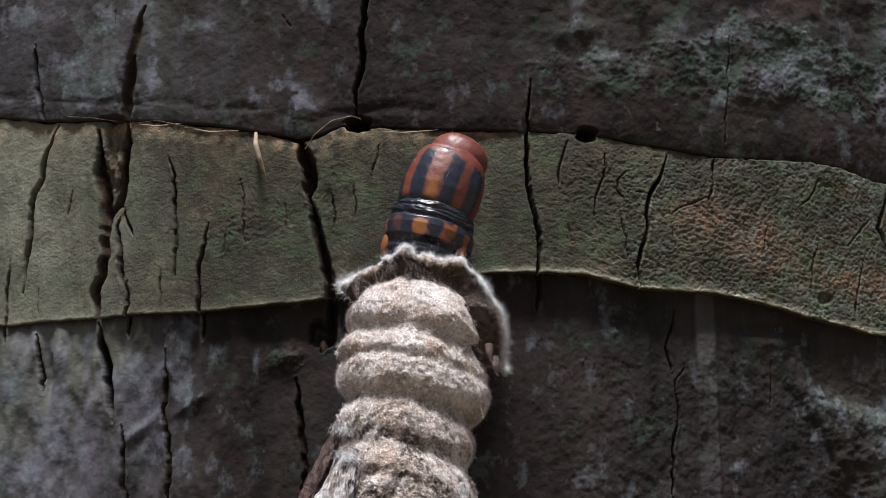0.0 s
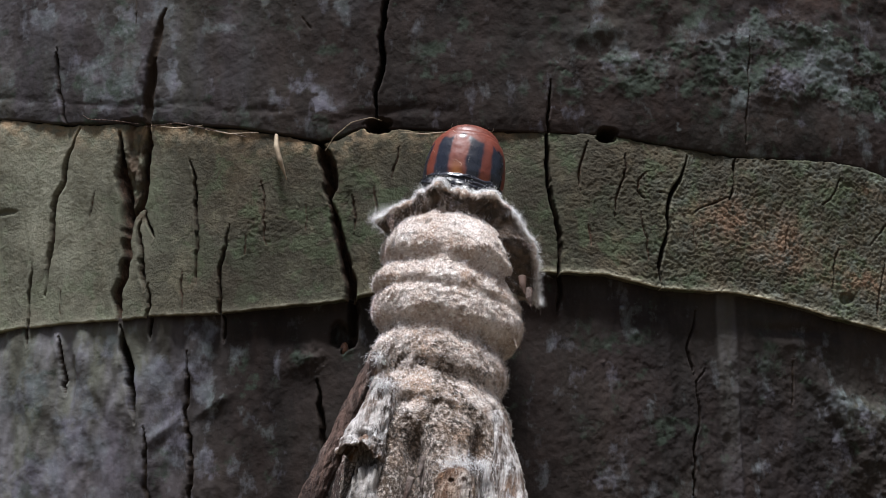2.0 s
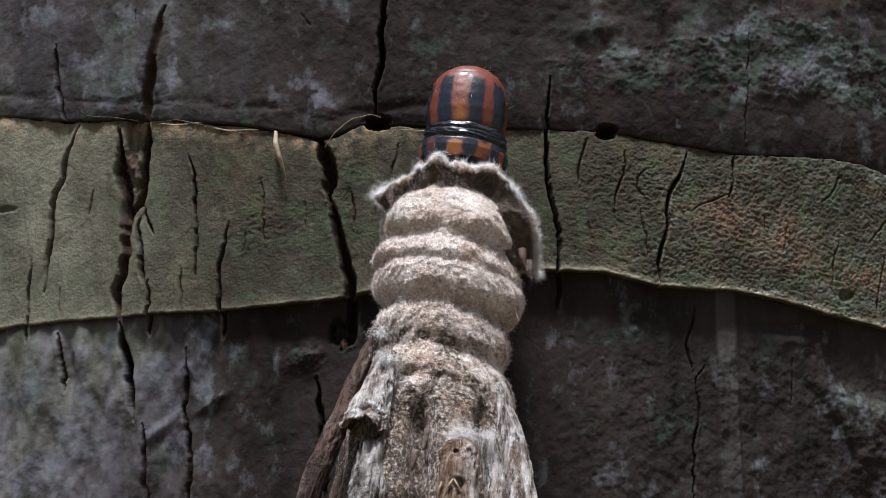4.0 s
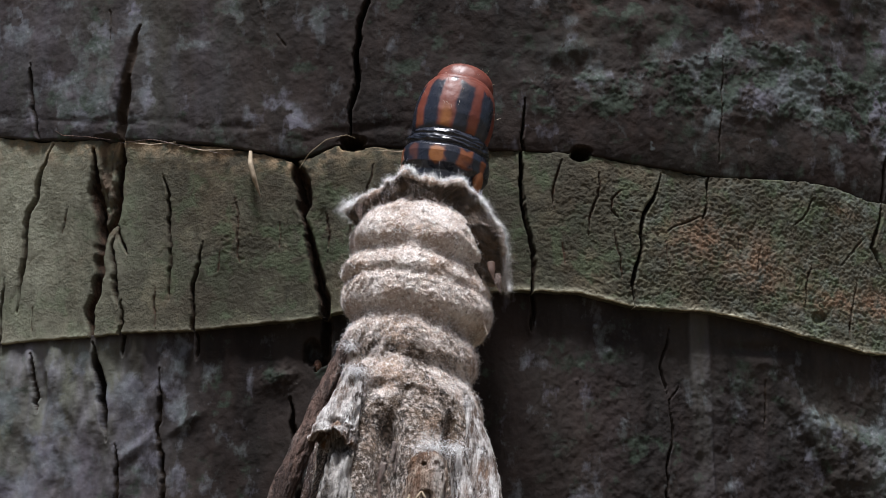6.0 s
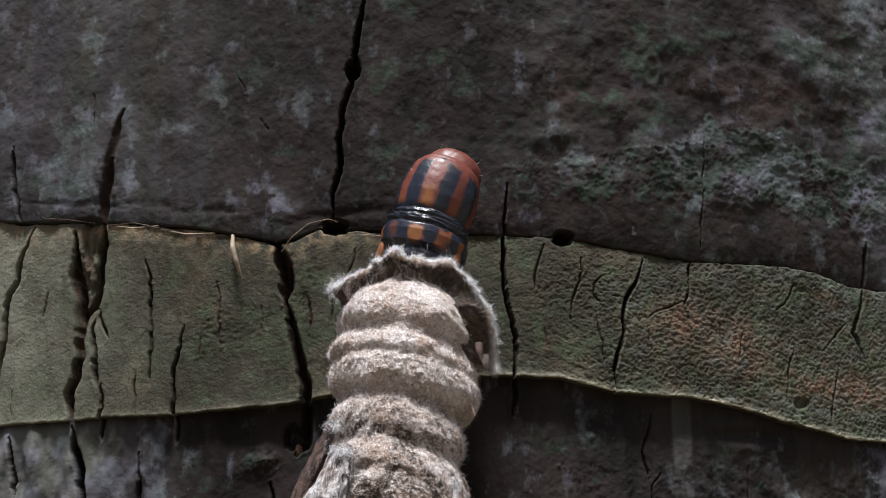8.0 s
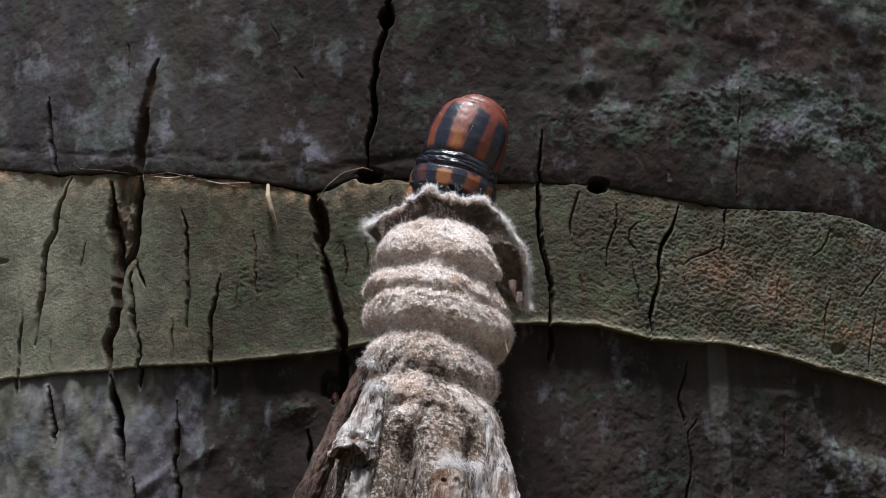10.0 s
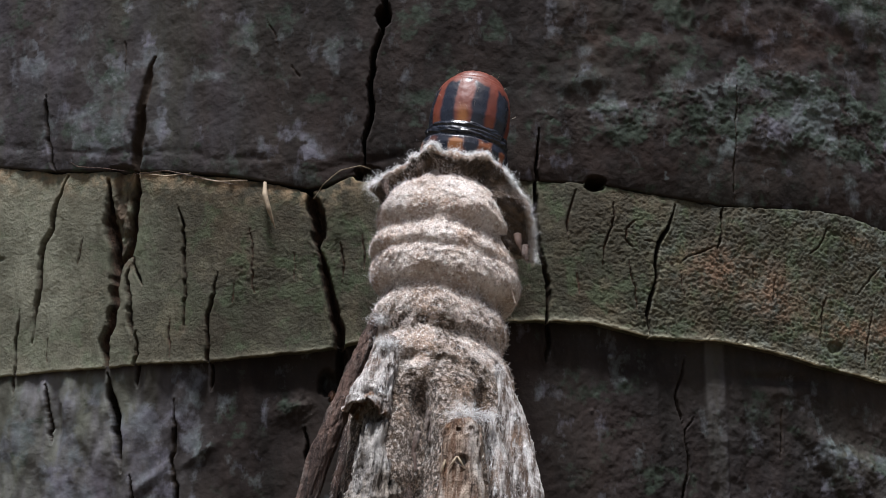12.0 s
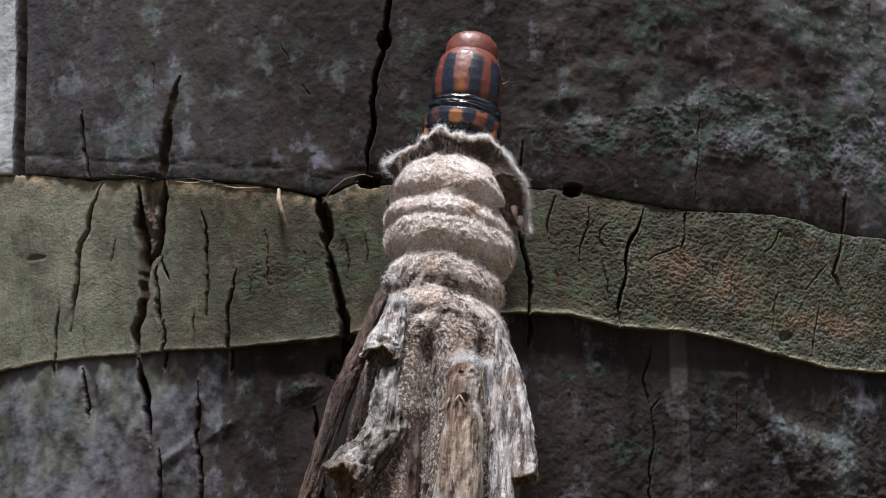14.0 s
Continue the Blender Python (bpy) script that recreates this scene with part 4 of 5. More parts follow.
def case_body(n_s=300, n_t=220):
    th = np.linspace(-math.pi, math.pi, n_t + 1)[:-1]
    s = np.concatenate([np.linspace(1.2, 22, n_s), np.linspace(22.4, 50, 70)])
    tt, ss = np.meshgrid(th, s)
    base = np.interp(ss, [0, 4, 8, 13.5, 17, 19, 21, 24, 28, 44, 50], [3.3, 4.25, 4.95, 4.6, 4.75, 5.3, 6.3, 6.8, 7.0, 7.0, 2.0])
    cx, sx = np.cos(tt), np.sin(tt)
    skew = ss - 0.15 * base * sx + 0.9 * fbm(sx * 1.5 + 3, cx * 1.5 + ss * 0.05, 5, 2)
    r = base.copy()
    for i, (s0, amp, w) in enumerate(RINGS):
        a = amp * (0.8 + 0.8 * fbm(sx * 1.3 + i * 3, cx * 1.3, 20 + i, 3))
        if i == 2:
            a = a * (0.75 + 0.45 * smooth(0.5, -0.8, sx))
        if i < 2:
            a = a * (1 - 0.25 * smooth(0.35, 0.9, sx))
        d = (skew - s0) / w
        r = r + a * np.where(d > 0, np.exp(-np.abs(d * 0.82) ** 4), np.exp(-np.abs(d * 0.95) ** 2))
    calm = smooth(26, 19, ss)
    r = r + (0.75 * fbm(sx * 3.2 + 9, ss * 0.55 + cx * 3.2, 7, 4, 0.55)) * (0.6 + 0.4 * calm) + 0.30 * fbm(sx * 14, ss * 2.2 + cx * 14, 8, 3, 0.6)
    r = r + (1 - calm) * (0.7 * fbm(tt * 4, ss * 0.2, 9, 4, 0.6) + 0.8 * fbm(tt * 2.2, ss * 0.45, 19, 4, 0.6))
    deg = np.degrees(tt)
    low = smooth(19.5, 24, ss)
    r = r + low * 0.55 * smooth(18, 40, deg) * fbm(tt * 16, ss * 0.07, 73, 3, 0.6)
    r = r - low * (2.6 * np.exp(-((deg + 11 + 5 * fbm(ss * 0.3, ss * 0, 71, 2)) / 11) ** 2) + 1.5 * np.exp(-((deg - 38) / 6) ** 2) + 0.8 * np.exp(-((deg + 58) / 8) ** 2))
    pts = np.stack([r * sx * (1 + 0.02 * smooth(0, 1, sx)) + 0.12, -r * cx * 0.96, -ss], -1)
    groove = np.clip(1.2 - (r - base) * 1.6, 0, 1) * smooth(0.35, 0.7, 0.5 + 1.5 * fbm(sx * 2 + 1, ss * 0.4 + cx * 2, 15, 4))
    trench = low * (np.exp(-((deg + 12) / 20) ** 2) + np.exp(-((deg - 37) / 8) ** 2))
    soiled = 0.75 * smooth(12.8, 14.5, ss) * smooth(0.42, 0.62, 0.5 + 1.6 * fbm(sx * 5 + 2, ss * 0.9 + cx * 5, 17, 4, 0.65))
    # browner in soiled patches, in the grooves between rings and along the trenches
    browning = np.clip(soiled + 0.5 * low * smooth(28, 8, deg) + groove * 0.9 + 1.0 * trench + smooth(18.5, 25, ss) * (0.35 + 0.65 * smooth(0.9, -0.3, sx)) * smooth(0.35, 0.6, 0.5 + 1.5 * fbm(tt * 5, ss * 0.16, 16, 4)), 0, 1)
    return pts, browning


def case_cuff(n_t=260):
    """The mouth's torn, turned-out edge; it hangs lower on one side."""
    th = np.linspace(-math.pi, math.pi, n_t + 1)[:-1]
    sx, cx = np.sin(th), np.cos(th)
    deg = np.degrees(th)
    # how deep the rim lies below the mouth, and how far it stands out
    edge_s = np.interp(deg, [-180, -95, -76, -60, -45, -28, -10, 10, 25, 40, 55, 68, 80, 95, 120, 150, 180], [2.2, 3.2, 3.3, 2.3, 1.5, 1.1, 0.75, 0.7, 1.1, 2.1, 3.5, 5.6, 8.2, 8.6, 5.0, 3.0, 2.2])
    edge_r = np.interp(deg, [-180, -95, -76, -60, -45, -20, 0, 20, 40, 58, 74, 90, 120, 150, 180], [5.2, 6.0, 6.45, 6.1, 5.7, 5.2, 5.3, 5.5, 6.4, 7.7, 8.2, 7.6, 6.0, 5.2, 5.2])
    edge_s = edge_s + 0.35 * np.sin(th * 6.2 + 1.0) + 1.1 * fbm(sx * 6, cx * 6, 37, 4, 0.6)
    edge_r = edge_r + 0.30 * np.cos(th * 6.2 + 1.6) + 0.9 * fbm(sx * 6, cx * 6, 38, 3, 0.6)
    # on the hanging side the cloth stands out like an ear, its brown face to the front
    ear = smooth(36, 64, deg) * smooth(165, 110, deg)
    rad_in, th_in = 3.7 + 1.2 * ear, th - radians(34) * ear
    rows = []
    for q in np.linspace(0, 1, 46):
        turned = th
        if q < 0.72:
            k = q / 0.72
            rad = rad_in + (edge_r - rad_in) * k ** 1.4
            turned = th_in + (th - th_in) * k
            s = edge_s + (1 - k) * (3.0 - 2.8 * ear)
        elif q < 0.9:
            k = (q - 0.72) / 0.18
            rad = edge_r - 0.35 + 0.35 * np.cos(k * math.pi)
            s = edge_s - 0.42 * np.sin(k * math.pi * 0.5)
        else:
            k = (q - 0.9) / 0.1
            rad = edge_r - 0.7 - (edge_r - 4.3) * k * 0.9
            s = edge_s - 0.42 + k * (3.0 - 2.4 * ear)
        rows.append(np.stack([rad * np.sin(turned), -rad * np.cos(turned) * 0.92, -s], -1))
    pts = np.array(rows)
    tt = np.broadcast_to(th, pts.shape[:2])
    qq = np.linspace(0, 1, 46)[:, None] + 0 * tt
    nn = normals(pts)
    pts = pts + nn * (1.5 * fbm(np.sin(tt) * 5, np.cos(tt) * 6 + qq * 3, 35, 4, 0.6))[..., None]
    # inner face all brown, its shade painted in; random soiled spots on the rim
    browning = np.clip(smooth(0.73, 0.64, qq) * (1.1 + fbm(np.sin(tt) * 5, np.cos(tt) * 5 + qq * 4, 36, 3)) + smooth(0.9, 0.95, qq) + 0.7 * smooth(0.5, 0.68, 0.5 + 1.6 * fbm(np.sin(tt) * 9, np.cos(tt) * 9 + qq * 6, 46, 3)), 0, 1)
    return pts, browning, th


def build_case():
    case = tagged(new("bagworm_case"), "pale felted silk bagworm case covered with cut twigs", "insect case")
    body, browning = case_body()
    child("silk_tube", grid_mesh("silk_tube", body, SILK, True, browning=browning), case, "lumpy ringed tube of pale brown felted silk")
    cuff, cg, th = case_cuff()
    child("cuff", grid_mesh("cuff", cuff, SILK, True, browning=cg, under=1.0), case, "torn turned-out silk mouth edge, brown beneath with shade in the colour")
    rng = np.random.RandomState(3)
    # woolly nap over the tube
    nb = normals(body)
    n = 210000
    depth = -body[:, 0, 2]
    deep = np.where(rng.rand(n) < 0.70, rng.uniform(1.6, 22.5, n), rng.uniform(20, 36, n))
    i = np.searchsorted(depth, deep)
    j = rng.randint(0, body.shape[1], n)
    jit = rng.normal(size=(n, 3))
    keep = browning[i, j] < np.where(deep < 20, 0.30 + 0.6 * rng.rand(n), 0.34 + 0.4 * rng.rand(n))
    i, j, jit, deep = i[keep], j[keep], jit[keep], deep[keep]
    n = len(i)
    hairs("nap", body[i, j], nb[i, j] * 0.55 + jit * 0.65 + np.array([0, 0, -1.6]) * smooth(20, 25, deep)[:, None], rng.uniform(0.18, 0.60, n), 0.0125, FUZZ, case, 4, "short woolly silk threads", bent=False)
    # longer threads standing off the felt
    n = 13000
    i = np.searchsorted(depth, rng.uniform(1.6, 24, n))
    j = rng.randint(0, body.shape[1], n)
    hairs("nap", body[i, j], nb[i, j] * 0.8 + rng.normal(size=(n, 3)) * 0.6, rng.uniform(0.4, 1.0, n), 0.0052, FLUFF, case, 18, "fine loose threads standing off the felt")
    # brown threads among the white, thick beneath the turned-out edge
    n = 40000
    i = np.searchsorted(depth, rng.uniform(1.6, 26, n))
    j = rng.randint(0, body.shape[1], n)
    hairs("nap", body[i, j], nb[i, j] * 0.5 + rng.normal(size=(n, 3)) * 0.6, rng.uniform(0.12, 0.34, n), 0.0085, SPECK, case, 16, "brown specks and threads in the silk", bent=False)
    n = 9000
    i, j = rng.randint(4, 33, n), rng.randint(0, cuff.shape[1], n)
    hairs("nap", cuff[i, j], rng.normal(size=(n, 3)), rng.uniform(0.10, 0.26, n), 0.011, UNDER, case, 17, "brown threads beneath the rim")
    # pale wool that creeps over the brown face in front
    n = 17000
    i, j = rng.randint(14, 35, n), rng.randint(0, cuff.shape[1], n)
    front = (np.abs(np.degrees(th[j]) + 1) < 63) & (fbm(th[j] * 4, i * 0.12, 41, 3) > -0.02)
    i, j = i[front], j[front]
    hairs("nap", cuff[i, j], rng.normal(size=(len(i), 3)) + np.array([0, -0.4, 0]), rng.uniform(0.12, 0.40, len(i)), 0.009, FUZZ, case, 25, "pale wool over the mouth's brown face", bent=False)
    # longer white fluff on the rim
    n = 30000
    j = rng.randint(0, cuff.shape[1], n)
    i = np.clip(rng.normal(38.4, 1.8, n).astype(int), 34, 43)
    tufty = 0.5 + 1.6 * fbm(th[j] * 7, i * 0.3, 42, 4, 0.6) + 0.3 * (np.abs(np.degrees(th[j]) - 70) < 30) + 0.3 * (np.abs(np.degrees(th[j]) + 75) < 15)
    i, j, tufty = i[tufty > 0.30], j[tufty > 0.30], tufty[tufty > 0.30]
    n = len(i)
    outward = np.stack([np.sin(th[j]), -np.cos(th[j]), np.full(n, 0.7)], -1)
    hairs("rim_fluff", cuff[i, j], outward * 0.5 + rng.normal(size=(n, 3)) * 0.75, rng.uniform(0.2, 0.6, n) * np.clip(1.3 * tufty + 0.1, 0.4, 1.8) * np.where(rng.rand(n) < 0.10, 2.0, 1.0), 0.0065, FLUFF, case, 5, "white fluffy silk on the rim")
    n = 420
    j = np.where(rng.rand(n) < 0.4, np.searchsorted(np.degrees(th), rng.normal(-72, 7, n)), rng.randint(0, len(th), n)) % len(th)
    outward = np.stack([np.sin(th[j]), -np.cos(th[j]), np.zeros(n)], -1)
    hairs("rim_fluff", cuff[33, j], outward + rng.normal(size=(n, 3)) * 0.7, rng.uniform(0.5, 1.5, n), 0.006, FLUFF, case, 6, "stray silk threads")
    # matted wool along the hanging edge
    n = 2600
    j = np.searchsorted(np.degrees(th), rng.uniform(42, 98, n)) % len(th)
    i = rng.randint(32, 42, n)
    outward = np.stack([np.sin(th[j]), -np.cos(th[j]), np.full(n, -0.2)], -1)
    hairs("rim_fluff", cuff[i, j], outward * 0.6 + rng.normal(size=(n, 3)) * 0.6, rng.uniform(0.3, 0.95, n), 0.007, FLUFF, case, 26, "matted white wool on the hanging edge")
    # hanging loop of thread
    a = np.linspace(0, 1, 30)
    loop = np.stack([5.7 + 0.5 * np.sin(a * 3.1), -2.4 - 0.4 * a, -11.6 - 1.6 * np.sin(a * 2.9)], -1)
    pts, m = tube(loop, np.full(30, 0.013), 40, 6, 3, 0.02, (0, 0))
    child("silk_thread", grid_mesh("silk_thread", pts, FUZZ, True), case, "loose hanging thread")

    strands = []

    def twig(points, radii, material, label, seed, rough=0.14, seg=72, rows=170, jag=0.8, cap=(0.1, 0.3), chewed=0.0, holes=(), fluffy=True, flank=0.0):
        pts, m = tube(points, radii, rows, seg, seed, rough, cap, jag)
        qq, tt = np.meshgrid(np.linspace(0, 1, rows + 8), np.linspace(0, 2 * math.pi, seg + 1)[:-1], indexing="ij")
        mid = pts.mean(1, keepdims=True)
        if chewed:
            m = np.maximum(m, smooth(chewed, chewed * 0.4, qq + 0.5 * chewed * fbm(np.sin(tt) * 3, np.cos(tt) * 3, seed + 2, 3)))
        if flank:
            m = np.maximum(m, 0.9 * np.exp(-((tt - flank) / 0.5) ** 2) * smooth(-0.25, 0.1, fbm(tt * 4, qq * 5, seed + 3, 3)))
        for hq, ha, wq, wa, sink in holes:
            pts = pts + (mid - pts) * (sink * np.exp(-(((qq - hq) / wq) ** 2 + ((tt - ha) / wa) ** 2) ** 2))[..., None]
        q = 1500
        a, c = rng.randint(6, rows - 8, q), rng.randint(0, seg, q)
        nn = normals(pts)
        nn = np.where(((pts - mid) * nn).sum(-1, keepdims=True) < 0, -nn, nn)
        along = np.gradient(pts, axis=0)
        along /= np.linalg.norm(along, axis=-1, keepdims=True) + 1e-9
        if fluffy:
            strands.append((pts[a, c], nn[a, c] * 0.03 + along[a, c] + rng.normal(size=(q, 3)) * 0.3))
        return child("twig", grid_mesh("twig", pts, material, True, cut=m), case, label)

    twig([(-5.11, -3.00, -15.03), (-5.99, -3.40, -18.65), (-7.05, -3.80, -22.50), (-8.35, -4.20, -27.35), (-10.65, -4.40, -38.09)], [0.42, 0.60, 0.72, 0.80, 0.75], TWIG_RED, "slender reddish-brown bark twig", 1, 0.38, fluffy=False)
    twig([(-3.76, -4.20, -17.30), (-4.09, -4.60, -20.16), (-4.83, -4.80, -22.80), (-4.93, -4.90, -23.96)], [0.5, 1.3, 1.8, 2.15], TWIG_PALE, "bleached split twig with a ragged end", 2, 0.3, jag=1.5, cap=(0.1, 1.6), holes=((0.72, 4.6, 0.09, 0.35, 0.55), (0.25, 4.7, 0.06, 0.3, 0.3)))
    twig([(-4.14, -4.00, -23.81), (-4.09, -4.50, -25.50), (-3.91, -5.00, -28.69), (-4.28, -5.20, -31.39), (-5.88, -6.20, -34.13), (-7.32, -7.20, -36.14)], [0.9, 1.4, 1.6, 1.65, 1.65, 1.85], TWIG_GREY, "thick grey bent twig with a cut end", 3, 0.45, jag=1.2, cap=(0.1, 1.3), fluffy=False)
    twig([(2.49, -7.70, -25.08), (2.49, -8.00, -25.92), (2.49, -8.30, -27.49), (2.55, -8.40, -32.13), (2.70, -8.40, -37.10), (2.81, -8.00, -42.80)], [0.8, 1.4, 1.6, 1.8, 2.0, 2.0], TWIG_BROWN, "straight pale twig with a rounded chewed end", 4, 0.2, fluffy=False, chewed=0.30, flank=3.75, holes=((0.29, 4.42, 0.022, 0.13, 0.6), (0.46, 4.7, 0.015, 0.30, 0.45)))
    twig([(4.92, -2.90, -18.83), (6.41, -3.80, -24.01), (7.39, -4.40, -29.46), (8.01, -4.90, -34.21)], [0.5, 1.1, 1.45, 1.6], TWIG_PALE, "grey-white twig cut square below", 5, 0.22, cap=(0.1, 1.0))
    twig([(4.40, -4.80, -23.44), (5.61, -5.20, -28.81), (6.41, -5.60, -36.05), (6.83, -6.00, -42.02)], [0.5, 0.9, 1.1, 1.1], TWIG_PALE, "thin pale twig under silk", 6, 0.25)
    twig([(-1.84, -4.00, -26.33), (-1.71, -4.40, -31.21), (-1.59, -4.70, -36.41), (-1.30, -5.00, -42.41)], [0.4, 0.6, 0.8, 0.8], TWIG_RED, "dark twig under silk", 7, 0.3, fluffy=False)
    twig([(-6.2, -0.5, -20), (-7.6, -0.8, -34), (-8.2, -1.0, -50)], [0.4, 0.6, 0.8], TWIG_RED, "dark bark twig", 8, 0.25)
    roots, ways = np.concatenate([s[0] for s in strands]), np.concatenate([s[1] for s in strands])
    hairs("nap", roots, ways, rng.uniform(0.15, 0.5, len(roots)), 0.008, FUZZ, case, 14, "silk wisps over the twigs")
    # white wool where the silk meets the twigs' tops
    tufts = []
    for x, y, z, w, k in ((2.5, -8.6, -24.9, 1.1, 900), (-3.9, -5.2, -18.2, 0.8, 500), (-4.9, -3.4, -15.6, 0.6, 300), (4.9, -3.4, -19.4, 0.5, 250), (4.5, -6.0, -24.0, 0.8, 300), (7.6, -5.4, -33.0, 0.9, 350)):
        tufts.append(np.array([x, y, z]) + rng.normal(size=(k, 3)) * np.array([w, 0.35, w * 0.6]) * 0.6)
    tufts = np.concatenate(tufts)
    hairs("nap", tufts, rng.normal(size=tufts.shape) + np.array([0, -0.5, -0.4]), rng.uniform(0.3, 0.9, len(tufts)), 0.0075, FLUFF, case, 24, "white wool round the twigs' tops")
    # pale torn fibres on the chewed twig
    for k, ((x, y, z), tip) in enumerate((((2.08, -9.90, -28.59), -0.5), ((2.18, -9.90, -28.58), 0.6), ((1.27, -9.60, -28.81), -0.2))):
        pts, m = tube([(x, y, z), (x + tip * 0.4, y - 0.12, z - 0.4), (x + tip, y - 0.05, z - 0.9)], [0.08, 0.1, 0.03], 16, 10, 40 + k, 0.3)
        child("splinter", grid_mesh("splinter", pts, SPLINT, True), case, "pale torn wood fibre")
    for k, (a, w) in enumerate((((6.02, -3.20, -7.15), 0.34), ((6.61, -3.00, -8.12), 0.4), ((-5.24, -4.20, -3.40), 0.35))):
        pts, m = tube([a, (a[0] + 0.1, a[1] - 0.2, a[2] - 0.7), (a[0] + 0.35, a[1] - 0.1, a[2] - 1.5)], [w, w * 0.8, 0.05], 20, 14, 80 + k, 0.35)
        pts[..., 1] = a[1] + (pts[..., 1] - a[1]) * 0.4
        child("leaf_chip", grid_mesh("leaf_chip", pts, FLAKE if k == 0 else TWIG_RED, True, cut=m * 0), case, "brown leaf flake tucked in the silk")
    # scales of bark pressed into the silk
    for k in range(34):
        a = radians(rng.uniform(-75, 75))
        z = -rng.uniform(19, 36)
        r = np.interp(-z, [16, 20, 30, 44], [4.7, 5.1, 6.4, 6.8]) + 0.1
        x, y = r * math.sin(a), -r * math.cos(a) * 0.96
        pts, m = tube([(x, y, z), (x + rng.uniform(-0.4, 0.4), y - 0.1, z - rng.uniform(0.8, 2.2))], [rng.uniform(0.15, 0.4), 0.1], 12, 10, 60 + k, 0.4)
        child("bark_chip", grid_mesh("bark_chip", pts, TWIG_RED, True, cut=m * 0), case)
    return case


# ---- the larva ----
def lathe(z, r, seg=96, flat=0.95):
    """Rows of points round the z axis; angle 0 faces the viewer's side (-y)."""
    th = np.linspace(-math.pi, math.pi, seg + 1)[:-1]
    r = np.asarray(r, float)
    soft = np.convolve(np.pad(r, 4, mode="edge"), np.hanning(11)[1:-1] / np.hanning(11).sum(), "valid")
    r = np.where((np.arange(len(r)) > 4) & (np.arange(len(r)) < len(r) - 5), soft, r)
    tt, zz = np.meshgrid(th, z)
    rr = np.broadcast_to(r[:, None], tt.shape)
    return tt, zz, rr


def to_points(tt, zz, rr, flat=0.95):
    return np.stack([rr * np.sin(tt), -rr * np.cos(tt) * flat, zz], -1)


def stripe(a, lo, hi, soft=2.0):
    return smooth(lo - soft, lo + soft, a) * smooth(hi + soft, hi - soft, a)


def build_larva():
    larva = tagged(new("bagworm_larva"), "glossy red and black striped bagworm caterpillar leaning out of its case", "caterpillar")
    turn = -11.0  # the back's middle line, degrees from the view side
    rng = np.random.RandomState(8)
    # first plate
    q = np.linspace(0, 1, 90)
    z = -0.9 + 6.6 * q
    r = np.interp(z, [-0.9, -0.45, 0.0, 0.4, 1.6, 2.8, 3.8, 4.6, 5.1, 5.4, 5.6, 5.7], [2.8, 3.0, 3.25, 3.42, 3.58, 3.54, 3.38, 3.13, 2.88, 2.62, 2.36, 2.05])
    tt, zz, rr = lathe(z, r, 160)
    deg = np.degrees(tt) - turn
    wob = 9 * fbm(np.sin(tt) * 3, zz * 0.8 + np.cos(tt) * 3, 3, 3)
    a = np.abs(deg + wob)
    top = 4.62 - 0.55 * smooth(25, 75, a) + 0.5 * fbm(tt * 5, zz * 0, 4, 2)
    body = smooth(top + 0.18, top - 0.12, zz)
    black = (stripe(a, 12.0, 34) + stripe(a, 52, 82)) * body
    black = np.maximum(black, smooth(0.22, 0.0, zz + 0.12 * np.sin(tt * 3)))
    dot = np.exp(-(((deg - 1) / 6.0) ** 2 + ((zz - 4.85) / 0.30) ** 2) ** 2)
    black = np.clip(np.maximum(black, dot), 0, 1)
    ochre = np.clip(stripe(a, -7, 7, 4) * smooth(2.8, 1.0, zz) + 0.25 * stripe(a, 36, 52) * smooth(2, 0.5, zz), 0, 1)
    rr = rr + 0.05 * fbm(np.sin(tt) * 4, zz + np.cos(tt) * 4, 6, 3) - 0.06 * np.exp(-((zz - 5.15) / 0.12) ** 2)
    shield = child("pronotum", grid_mesh("pronotum", to_points(tt, zz, rr), SHELL, True, black=black, ochre=ochre), larva, "brick-red plate with black lengthwise stripes")
    # head, tucked under the plate's front
    q = np.linspace(0, 1, 60)
    z = -5.6 + 5.6 * np.sin(q * math.pi / 2)
    r = np.interp(z, [-5.6, -3.4, -2.6, -1.7, -1.0, -0.5, -0.2, -0.06, 0.0], [1.5, 2.55, 2.68, 2.66, 2.42, 1.95, 1.36, 0.76, 0.02])
    tt, zz, rr = lathe(z, r, 110)
    seam = np.exp(-((np.degrees(tt) - turn) / 3.0) ** 2) * smooth(-2.0, -1.0, zz)
    rr = rr * (1 + 0.03 * fbm(np.sin(tt) * 3, zz + np.cos(tt) * 3, 16, 3)) - 0.05 * seam
    head = child("head", grid_mesh("head", to_points(tt, zz, rr, 0.9), SHELL, True, black=0.25 * seam, ochre=0.0), larva, "rounded glossy red head")
    # second ring: black folds above, orange patches below
    z = np.linspace(1.6, -5.2, 150)
    r = np.interp(z, [-5.2, -4.6, -4.1, -3.6, -3.0, -2.0, -1.45, -1.2, -0.9, -0.62, -0.45, -0.2, 0.1, 0.5, 1.6], [3.0, 3.4, 3.55, 3.45, 3.85, 3.92, 3.8, 3.55, 3.72, 3.66, 3.48, 3.56, 3.35, 2.9, 2.5])
    tt, zz, rr = lathe(z, r, 170)
    slant = 0.28 * np.sin(tt) + 0.2 * fbm(np.sin(tt) * 2, np.cos(tt) * 2, 22, 2)
    zz2 = zz + slant * smooth(0.6, -0.3, zz)
    rr = np.interp(zz2, z[::-1], r[::-1])
